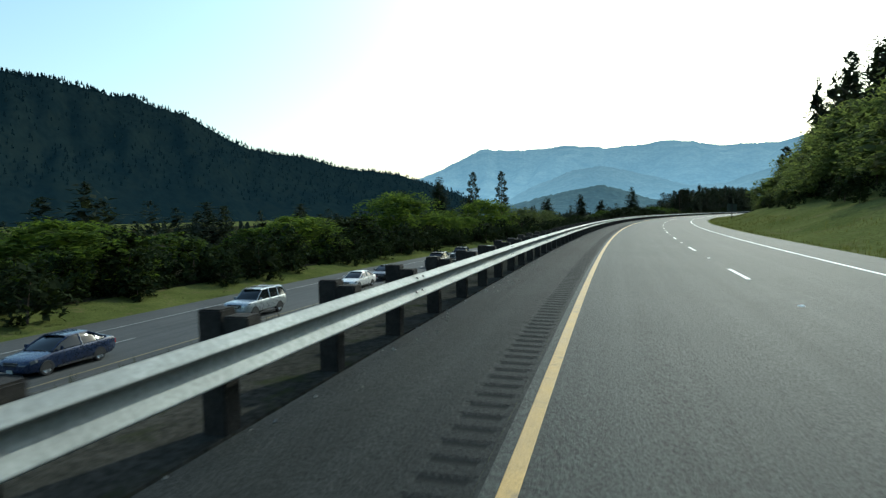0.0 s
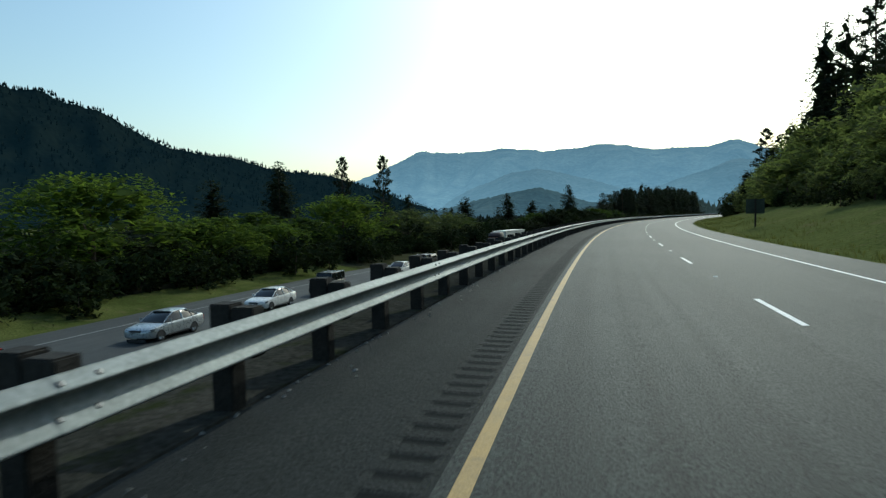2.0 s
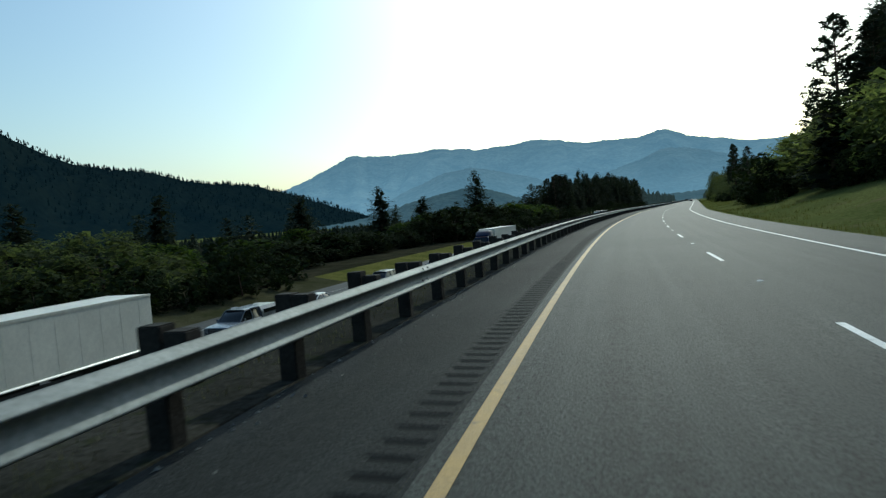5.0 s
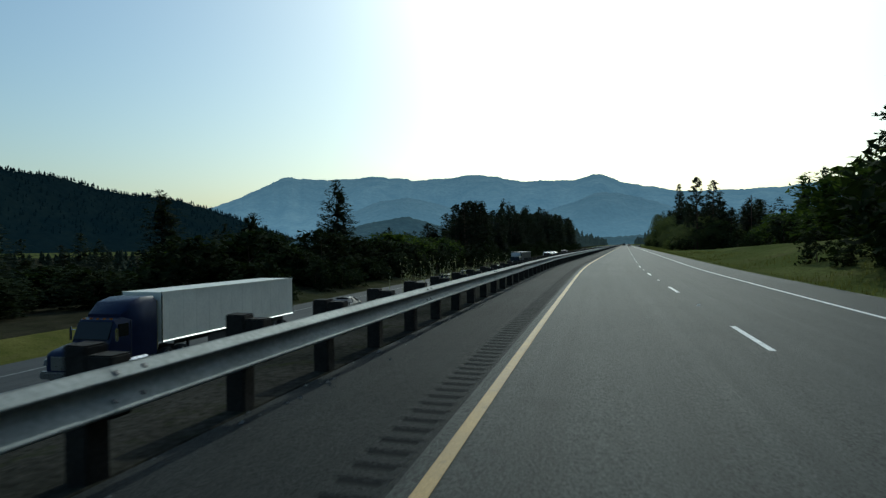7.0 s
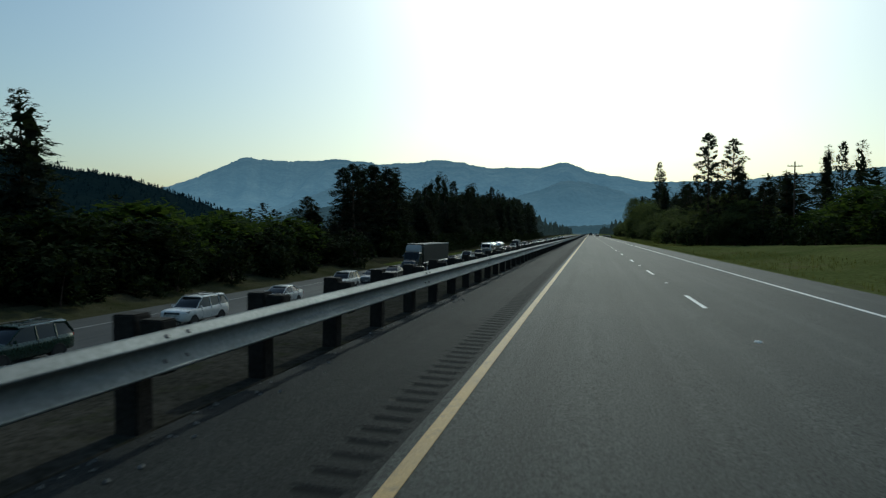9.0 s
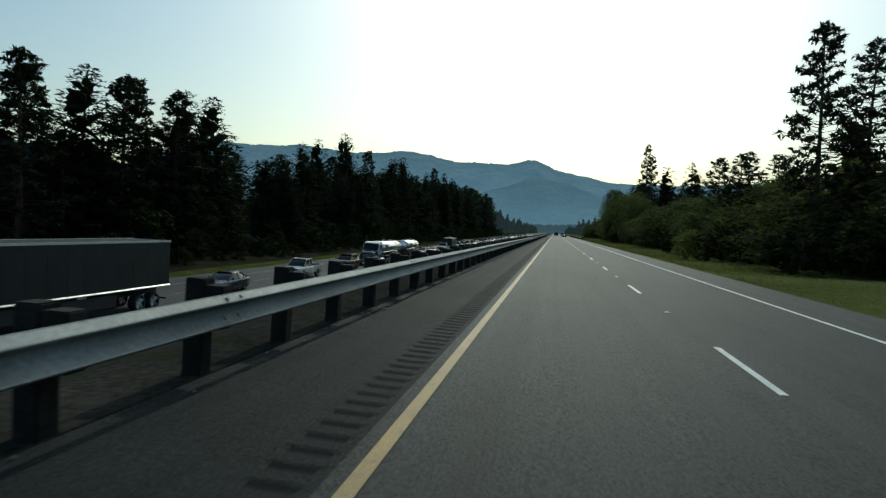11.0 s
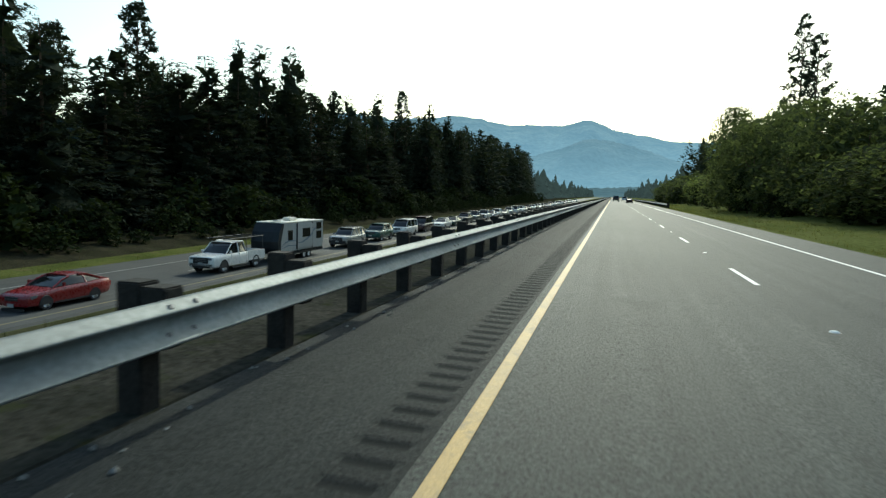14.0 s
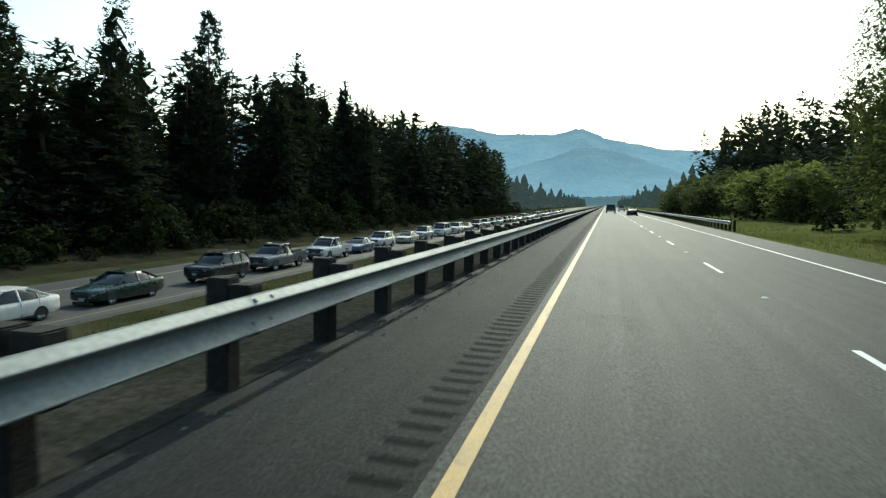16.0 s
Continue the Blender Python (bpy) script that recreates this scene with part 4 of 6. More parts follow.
# dark thicket at the foot of the meadow, and the wooded rise behind it
for k in range(12):
    s = 258 + k * 2.8
    shrub(s, R(15.5, 18), R(0.3, 0.5))
    shrub(s + 1.4, R(24, 29), R(0.6, 1.1))
    hillside_tree(s, R(29, 35), float(z_ground(s, 31)) + (R(7, 11) if s < 274 else R(5.5, 9)), k % 2, 1.1)
for k in range(24):
    s = 262 + k * 7.2
    conifer(s, R(40, 50) + max(0, (s - 300) * 0.05), float(z_ground(s, 45)) + (R(9, 13) if s < 350 else R(8, 11)), None, 1.15, "conifers past the meadow")
    conifer(s + 3, R(56, 72), float(z_ground(s, 60)) + R(12, 18), None, 1.2, "conifers past the meadow", True)
    broadleaf(s + 4, R(31, 38) + max(0, (s - 300) * 0.05), float(z_ground(s, 36)) + (R(7.5, 11) if s < 352 else R(5, 8.5)), None, 1.3, "leafy trees past the meadow")
    if k % 2:
        broadleaf(s, R(42, 48) + max(0, (s - 300) * 0.05), float(z_ground(s, 45)) + R(7, 11), None, 1.4, "leafy trees past the meadow")
    shrub(s, R(29, 34), R(0.7, 1.2))
for s, o, top, i in ((433.7, 22.9, 21.0, 5), (435.6, 27.5, 20.1, 3), (446, 31, 17, 1), (601, 30.9, 34.0, 3), (594, 31.5, 29, 3), (524.6, 25.2, 17.9, 0), (526, 73, 30, 0), (562, 90, 36, 5), (528, 83, 31.5, 2), (540, 78, 30, 1), (476.7, 25.1, 14.6, 5), (487.5, 32.3, 17.2, 3), (457.8, 23.2, 12.8, 3), (525, 31, 19.4, 1)):
    conifer(s, o, top, i)
for s, o, k in ((264, 19, 0.9), (268.5, 17.5, 1.1), (273, 16.5, 1.2), (277, 17.5, 1.3), (281, 19, 1.2), (285, 21, 1.1)):
    shrub(s, o, k, "bank shrubs")
for s, o, h in ((233, 28, 10), (240, 26.5, 9), (247, 27, 10), (254, 25, 8), (260, 25.5, 9), (270, 23.5, 8), (280, 25, 8)):
    hillside_tree(s, o, float(z_ground(s, o)) + h, int(h) % 2, 1.15)
hillside_tree(447, 15.5, 2.9, 1, 0.75)
# along the straight
for k in range(44):
    s = 426 + k * 8.2 + R(-2, 2)
    if not 604 < s < 690:
        broadleaf(s, R(21, 26), R(5.5, 9), None, R(1.0, 1.3), "leafy trees along the straight", True)
        broadleaf(s + 4, R(26, 30), R(7, 11), None, R(1.0, 1.3), "leafy trees along the straight", True)
    conifer(s + 3, R(31, 39), (R(11, 15) if s < 560 else R(14, 20)) + max(0, (s - 660) * 0.10), None, R(1.0, 1.2), "conifers along the straight", s > 640)
    conifer(s + 6, R(42, 54), (R(13, 18) if s < 560 else R(17, 24)) + max(0, (s - 660) * 0.12), None, 1.2, "conifers along the straight", True)
    if k % 2 == 0:
        shrub(s, R(18, 22), R(0.6, 1.1))
for s, o, top in ((548, 24, 12), (556, 23, 13.5), (568, 22, 14), (577, 20, 13), (578, 25, 16), (586, 21, 15), (590, 25, 16)):
    broadleaf(s, o, top, TREE_RNG.choice((0, 2)), 1.0, soft=True)
plant("broadleaf_tree", broadleaf_meshes(77, 20, 11, M_LEAF_MID, 0.23, 105, 230, 0.03, 1.0, 0.06, 8), 595, 20.2, 0.90, "tall leafy tree close beside the shoulder", "leafy trees along the straight", -0.1, 0.85)
for s, o, top in ((632, 23.5, 6.6), (641, 26, 8.2), (650, 24, 7.8), (661, 27, 8.8), (673, 26, 8.4)):
    hillside_tree(s, o, top, 1, 1.1)


def join_plants(name, kinds, places, mat, label, category):
    """Plants that nobody could count, in one mesh."""
    vs, fs, base = [], [], 0
    source = []
    for tm, cm in kinds:
        v = np.array([q.co[:] for q in cm.vertices])
        source.append((v, [q.vertices[:] for q in cm.polygons]))
    for i, x, y, z, kw, kh, a in places:
        v, f = source[i]
        c, sn = math.cos(a) * kw, math.sin(a) * kw
        vs.append(np.stack((x + v[:, 0] * c - v[:, 1] * sn, y + v[:, 0] * sn + v[:, 1] * c, z + v[:, 2] * kh), 1))
        fs += [tuple(j + base for j in face) for face in f]
        base += len(v)
    return tagged(new(name, raw_mesh(name, np.concatenate(vs).tolist(), fs, mat)), label, category, "", "stuff")


join_plants("back_row_conifers", CONIFERS_FAR, BACKWOODS, M_CONIFER, "dense dark conifers in the back rows of the woods", "woods")
join_plants("roadside_brush", SHRUBS, BRUSH, M_LEAF_SHADE, "low brush along the edge of the woods, leaves darkened for shade", "brush")


# ---------------------------------------------------------------- far woods and hills
def far_wood(name, places, mat, label, tiers=3, arms=5):
    """Many far conifers in one mesh: ragged skirts of branches, one above the other."""
    rng = random.Random(11)
    verts, faces = [], []
    for x, y, z, h in places:
        for tier in range(tiers):
            f = tier / tiers
            zb, zt = z + h * (0.08 + 0.86 * f), z + h * min(1.0, 0.08 + 0.86 * f + 1.35 / tiers)
            r = h * 0.25 * (1 - f) ** 0.7 * rng.uniform(0.8, 1.2) + 0.2
            k, a0 = len(verts), rng.uniform(0, 6)
            for j in range(arms):
                rr = r * rng.uniform(0.55, 1.3)
                verts.append((x + math.cos(a0 + j * 6.2832 / arms) * rr, y + math.sin(a0 + j * 6.2832 / arms) * rr, zb + rng.uniform(-0.5, 0.4) * h / tiers))
            verts.append((x + rng.uniform(-0.1, 0.1) * r, y, zt))
            faces += [(k + j, k + (j + 1) % arms, k + arms) for j in range(arms)]
    return tagged(new(name, raw_mesh(name, verts, faces, mat)), label, "woods", "", "stuff")


def ridge(name, crest, depth, mat, label, rough=0.06, n=240, m=36, lift=0.0):
    """A mountain: crest points (azimuth, elevation, distance) from the bend, sloping down on both sides."""
    az = np.array([c[0] for c in crest])
    u = np.linspace(az[0], az[-1], n)
    el, di = np.interp(u, az, [c[1] + lift for c in crest]), np.interp(u, az, [c[2] for c in crest])
    el = np.convolve(np.pad(el, 4, mode='edge'), np.ones(9) / 9, 'valid')
    verts, faces, tops = [], [], []
    for i in range(n):
        a = radians(u[i] + 0.12)
        h = math.tan(radians(el[i])) * di[i]
        h += 5.0 * noise.noise((u[i] * 9.0, 5.0, 0.0)) + 3.5 * noise.noise((u[i] * 31.0, 9.0, 0.0))
        h *= 1 + 0.5 * rough * noise.noise((u[i] * 0.48, 3.1, 0.0)) + 0.25 * rough * noise.noise((u[i] * 1.5, 1.1, 0.0))
        for j in range(m):
            v = j / (m - 1) * 1.5 - 1.0          # -1: foot in front, 0: crest, 0.5: behind
            spur = noise.noise((u[i] * 0.22 + 1.5 * abs(v), abs(v) * 1.2, 7.0)) * min(1, (abs(v) * 2.4) ** 2)
            hh = h * (1 - abs(v) ** 1.15) + h * 0.46 * spur * (1 - abs(v)) + h * 0.13 * noise.noise((u[i] * 0.8 + 2.5 * abs(v), abs(v) * 4.0, 2.0)) * min(1, (abs(v) * 3) ** 2) * (1 - abs(v)) if abs(v) < 1 else 0.0
            r = di[i] + v * depth
            verts.append((math.sin(a) * r, 150 + math.cos(a) * r, hh - 8))
            if v <= 0.02:
                tops.append((verts[-1], v))
        for j in range(m - 1):
            if i < n - 1:
                a_ = i * m + j
                faces.append((a_, a_ + 1, a_ + m + 1, a_ + m))
    setting(name, raw_mesh(name, verts, faces, mat, True), label, "mountain")
    return tops


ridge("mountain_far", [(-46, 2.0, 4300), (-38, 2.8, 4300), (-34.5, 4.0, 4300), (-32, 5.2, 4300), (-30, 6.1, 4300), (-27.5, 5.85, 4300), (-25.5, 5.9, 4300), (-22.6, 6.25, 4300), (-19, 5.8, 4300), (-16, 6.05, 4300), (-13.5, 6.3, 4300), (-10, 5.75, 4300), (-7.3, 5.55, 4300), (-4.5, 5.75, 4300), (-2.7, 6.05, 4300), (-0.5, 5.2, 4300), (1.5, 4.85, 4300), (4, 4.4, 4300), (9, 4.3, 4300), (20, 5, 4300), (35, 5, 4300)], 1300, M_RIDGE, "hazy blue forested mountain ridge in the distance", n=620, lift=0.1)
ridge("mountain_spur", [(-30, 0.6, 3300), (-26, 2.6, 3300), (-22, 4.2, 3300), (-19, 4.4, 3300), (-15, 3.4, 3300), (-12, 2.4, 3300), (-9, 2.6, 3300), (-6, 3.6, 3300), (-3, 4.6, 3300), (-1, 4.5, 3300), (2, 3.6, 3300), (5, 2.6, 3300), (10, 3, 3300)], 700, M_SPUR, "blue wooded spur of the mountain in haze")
ridge("mountain_mid", [(-34, 0.2, 2500), (-30, 0.6, 2500), (-25, 1.9, 2500), (-22, 2.5, 2500), (-19.4, 2.8, 2500), (-17, 2.0, 2500), (-15, 1.3, 2500), (-11, 0.8, 2500), (-7, 0.6, 2500), (-3, 0.8, 2500), (1, 1.0, 2500), (6, 1.2, 2500), (12, 1.2, 2500)], 500, M_MID, "wooded foothill in the distance, blue-grey with painted haze")
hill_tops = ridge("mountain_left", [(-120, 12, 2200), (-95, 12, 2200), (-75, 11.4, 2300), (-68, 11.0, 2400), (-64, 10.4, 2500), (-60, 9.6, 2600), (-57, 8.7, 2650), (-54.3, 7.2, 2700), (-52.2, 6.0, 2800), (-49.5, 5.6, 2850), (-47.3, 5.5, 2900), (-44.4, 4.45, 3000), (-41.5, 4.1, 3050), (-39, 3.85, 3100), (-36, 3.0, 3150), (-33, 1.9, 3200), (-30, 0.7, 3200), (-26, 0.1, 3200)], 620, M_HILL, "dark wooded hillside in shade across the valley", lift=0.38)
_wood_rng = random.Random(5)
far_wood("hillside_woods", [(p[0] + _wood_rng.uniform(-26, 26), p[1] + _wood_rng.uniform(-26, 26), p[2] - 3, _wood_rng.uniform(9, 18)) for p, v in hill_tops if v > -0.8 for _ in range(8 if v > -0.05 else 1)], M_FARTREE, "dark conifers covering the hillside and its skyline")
far_wood("valley_woods", [(*road(s, o)[:2], float(z_ground(s, o)) - 1, _wood_rng.uniform(6, 11)) for s, o in [(_wood_rng.uniform(-150, 1300), -128 - 300 * _wood_rng.random() ** 1.4) for _ in range(1500)]], M_CONIFER, "dark woods across the valley floor", 6, 7)
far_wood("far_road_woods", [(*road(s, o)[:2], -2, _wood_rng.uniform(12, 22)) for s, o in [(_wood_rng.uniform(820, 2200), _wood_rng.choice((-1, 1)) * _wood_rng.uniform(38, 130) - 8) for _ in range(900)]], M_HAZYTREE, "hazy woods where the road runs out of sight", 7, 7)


# ---------------------------------------------------------------- vehicles
PAINTS = {}


def paint(name, c, rough=0.28, metal=0.0, coat=0.5):
    if name not in PAINTS:
        PAINTS[name] = plain(name + "_paint", c, rough, metal, 0.4 if coat else 0.18, coat)
    return PAINTS[name]


def loft(bm, stations):
    """Skin over closed cross-sections of equal length, with flat ends."""
    rings = [[bm.verts.new(p) for p in ring] for ring in stations]
    k = len(rings[0])
    for a, b in zip(rings, rings[1:]):
        for j in range(k):
            bm.faces.new((a[j], a[(j + 1) % k], b[(j + 1) % k], b[j]))
    bm.faces.new(rings[0][::-1])
    bm.faces.new(rings[-1])
    bmesh.ops.recalc_face_normals(bm, faces=bm.faces)
    return bm


def shell(y, w, lo, hi):
    """Cross-section of a car's lower body: tucked sill, bulging side, rounded shoulder."""
    h = hi - lo
    half = [(0.86 * w, lo), (0.97 * w, lo + 0.10 * h), (w, lo + 0.34 * h), (w, lo + 0.60 * h), (0.985 * w, lo + 0.84 * h), (0.93 * w, lo + 0.965 * h), (0.60 * w, hi + 0.012)]
    return [(x, y, z) for x, z in half] + [(-x, y, z) for x, z in half[::-1]]


def cabin(y, wb, zb, wt, zt):
    half = [(wb, zb), (wt + (wb - wt) * 0.45, zb + (zt - zb) * 0.55), (wt + 0.03, zt - 0.04 * (zt > zb + 0.05)), (wt - 0.06, zt)]
    return [(x, y, z) for x, z in half] + [(-x, y, z) for x, z in half[::-1]]


def wheel_meshes(r, width):
    """Tyre with a rounded shoulder, and a dished five-spoke rim."""
    bm = bmesh.new()
    prof = [(r * 0.69, -width / 2), (r * 0.93, -width / 2), (r, -width * 0.34), (r, width * 0.34), (r * 0.93, width / 2), (r * 0.69, width / 2)]
    n = 20
    rings = [[bm.verts.new((x, math.cos(2 * math.pi * i / n) * q, math.sin(2 * math.pi * i / n) * q)) for q, x in prof] for i in range(n)]
    for i in range(n):
        for j in range(len(prof)):
            bm.faces.new((rings[i][j], rings[i][(j + 1) % len(prof)], rings[(i + 1) % n][(j + 1) % len(prof)], rings[(i + 1) % n][j]))
    bmesh.ops.recalc_face_normals(bm, faces=bm.faces)
    tyre = bpy.data.meshes.new("tyre")
    bm.to_mesh(tyre)
    bm.free()
    tyre.materials.append(M_TYRE)
    bm = bmesh.new()
    for side in (-1, 1):
        c = bm.verts.new((side * width * 0.40, 0, 0))
        ring = []
        for i in range(20):
            q = r * (0.70 if i % 4 in (0, 1) else 0.68)
            x = side * width * (0.46 if i % 4 in (0, 1) else 0.22)
            ring.append(bm.verts.new((x, math.cos(2 * math.pi * i / 20) * q, math.sin(2 * math.pi * i / 20) * q)))
        for i in range(20):
            bm.faces.new((c, ring[i], ring[(i + 1) % 20]))
    rim = bpy.data.meshes.new("rim")
    bm.to_mesh(rim)
    bm.free()
    rim.materials.append(M_RIM)
    return tyre, rim


WHEELS = {}


def wheel(parent, x, y, r, width=0.22):
    key = (r, width)
    if key not in WHEELS:
        WHEELS[key] = wheel_meshes(r, width)
    w = part_of_mesh("wheel", WHEELS[key][0], parent, pose(x, y, r))
    part_of_mesh("rim", WHEELS[key][1], w, None, "grey alloy rim")
    return w


def arch(parent, x, y, r, half_w):
    """Dark wheel opening round a tyre."""
    bm = bmesh.new()
    n, side = 14, (1 if x > 0 else -1)
    o1 = [bm.verts.new((side * (half_w + 0.005), y + math.cos(math.pi * i / n) * r * 1.1, r * 0.8 + math.sin(math.pi * i / n) * r * 1.08)) for i in range(n + 1)]
    o2 = [bm.verts.new((side * (half_w - 0.25), y + math.cos(math.pi * i / n) * r * 1.1, r * 0.8 + math.sin(math.pi * i / n) * r * 1.08)) for i in range(n + 1)]
    bm.faces.new(o1)
    bm.faces.new(o2[::-1])
    for i in range(n):
        bm.faces.new((o1[i], o2[i], o2[i + 1], o1[i + 1]))
    bmesh.ops.recalc_face_normals(bm, faces=bm.faces)
    return part("wheel_arch", bm, M_TRIM, parent)


def place_car(ob, s, o, z=None, turn=0.0):
    """Stand a vehicle on the opposite carriageway, nose towards the coming camera."""
    p = road(s, o)
    ob.matrix_world = pose(p.x, p.y, float(z_far_road(s)) if z is None else z, 0, 0, 180 - math.degrees(heading(s)) + turn)
    return ob


# body: (y, half width, sill, shoulder); glass: (y, half width and height at the shoulder, half width and height at the roof)
CAR_SHAPES = {
    "sedan": dict(body=[(2.43, .52, .36, .58), (2.38, .72, .28, .67), (2.26, .82, .23, .74), (1.95, .88, .20, .81), (1.0, .915, .19, .93), (-.4, .92, .19, .96), (-1.5, .915, .19, .99), (-2.1, .88, .24, 1.02), (-2.36, .80, .30, .98), (-2.42, .66, .40, .80)],
                  glass=[(1.12, .78, .92, .74, .93), (.72, .82, .94, .68, 1.18), (.22, .84, .95, .62, 1.40), (-.35, .85, .96, .62, 1.45), (-.95, .84, .97, .60, 1.41), (-1.45, .82, .99, .62, 1.19), (-1.86, .74, 1.0, .70, 1.02)], roof=(.25, -1.0, .60, 1.445), wheels=(1.50, -1.32), r=.33, w=.92, front=2.40, hood=.72, doors=(.62, -.38, -1.25), tail=-2.41),
    "coupe": dict(body=[(2.30, .60, .34, .56), (2.22, .78, .22, .66), (1.8, .87, .18, .76), (.8, .90, .18, .90), (-.6, .90, .18, .93), (-1.5, .90, .20, .96), (-2.1, .86, .26, .98), (-2.26, .78, .32, .94), (-2.32, .66, .40, .78)],
                  glass=[(.95, .76, .88, .72, .89), (.5, .80, .91, .66, 1.13), (.0, .82, .92, .60, 1.30), (-.5, .83, .93, .60, 1.33), (-1.0, .82, .94, .58, 1.26), (-1.7, .74, .96, .68, 1.0)], roof=(.02, -.95, .57, 1.325), wheels=(1.42, -1.22), r=.32, w=.90, front=2.28, hood=.66, doors=(.45, -.75), tail=-2.31),
    "suv": dict(body=[(2.41, .58, .54, .86), (2.37, .76, .46, .96), (2.27, .87, .42, 1.03), (1.95, .93, .38, 1.09), (1.05, .95, .37, 1.13), (-.6, .955, .37, 1.15), (-1.9, .95, .38, 1.17), (-2.30, .92, .42, 1.15), (-2.42, .84, .52, 1.02)],
                glass=[(1.15, .82, 1.08, .80, 1.09), (.82, .86, 1.10, .74, 1.34), (.42, .88, 1.11, .70, 1.68), (-.3, .89, 1.12, .71, 1.76), (-1.4, .89, 1.14, .70, 1.75), (-2.05, .88, 1.15, .68, 1.68), (-2.36, .84, 1.14, .78, 1.18)], roof=(.42, -2.08, .69, 1.755), wheels=(1.48, -1.42), r=.40, w=.955, front=2.38, hood=1.0, doors=(.70, -.32, -1.35), tail=-2.41),
    "van": dict(body=[(2.45, .70, .42, .82), (2.38, .86, .30, .98), (2.05, .94, .26, 1.06), (1.4, .97, .25, 1.14), (-.6, .98, .25, 1.16), (-2.2, .97, .26, 1.18), (-2.45, .93, .30, 1.16), (-2.52, .84, .44, 1.0)],
                glass=[(1.75, .84, 1.10, .82, 1.11), (1.35, .88, 1.13, .78, 1.45), (.92, .91, 1.15, .76, 1.82), (.0, .92, 1.16, .77, 1.94), (-1.6, .92, 1.17, .77, 1.94), (-2.25, .91, 1.17, .75, 1.88), (-2.48, .88, 1.16, .80, 1.20)], roof=(.92, -2.28, .75, 1.94), wheels=(1.62, -1.45), r=.36, w=.98, front=2.43, hood=.98, doors=(1.05, .0, -1.35), tail=-2.51),
    "jeep": dict(body=[(2.05, .64, .52, 1.02), (2.0, .72, .46, 1.08), (1.2, .76, .44, 1.14), (.72, .80, .44, 1.18), (-.6, .82, .44, 1.18), (-1.9, .82, .46, 1.18), (-1.98, .78, .52, 1.14)],
                 glass=[(.72, .76, 1.15, .74, 1.16), (.62, .78, 1.17, .70, 1.50), (.52, .79, 1.17, .68, 1.80), (-.4, .79, 1.17, .69, 1.84), (-1.4, .79, 1.17, .69, 1.84), (-1.88, .78, 1.16, .68, 1.80), (-1.94, .76, 1.16, .70, 1.20)], roof=(.55, -1.90, .70, 1.84), wheels=(1.35, -1.25), r=.42, w=.88, front=2.04, hood=1.04, doors=(.60, -.35, -1.2), tail=-1.98),
    "pickup": dict(body=[(2.92, .74, .52, .92), (2.85, .90, .40, 1.06), (2.4, .97, .36, 1.12), (1.5, .99, .35, 1.18), (.2, .99, .35, 1.18), (-.72, .99, .35, 1.18), (-.78, .98, .36, 1.16)],
                   glass=[(1.55, .86, 1.16, .84, 1.17), (1.2, .89, 1.18, .78, 1.45), (.80, .90, 1.18, .74, 1.80), (.2, .91, 1.18, .74, 1.86), (-.45, .90, 1.18, .73, 1.84), (-.72, .88, 1.18, .74, 1.20)], roof=(.80, -.58, .73, 1.85), wheels=(1.90, -1.75), r=.44, w=.99, front=2.90, hood=1.04, doors=(1.12, .22, -.62), tail=-2.92),
}


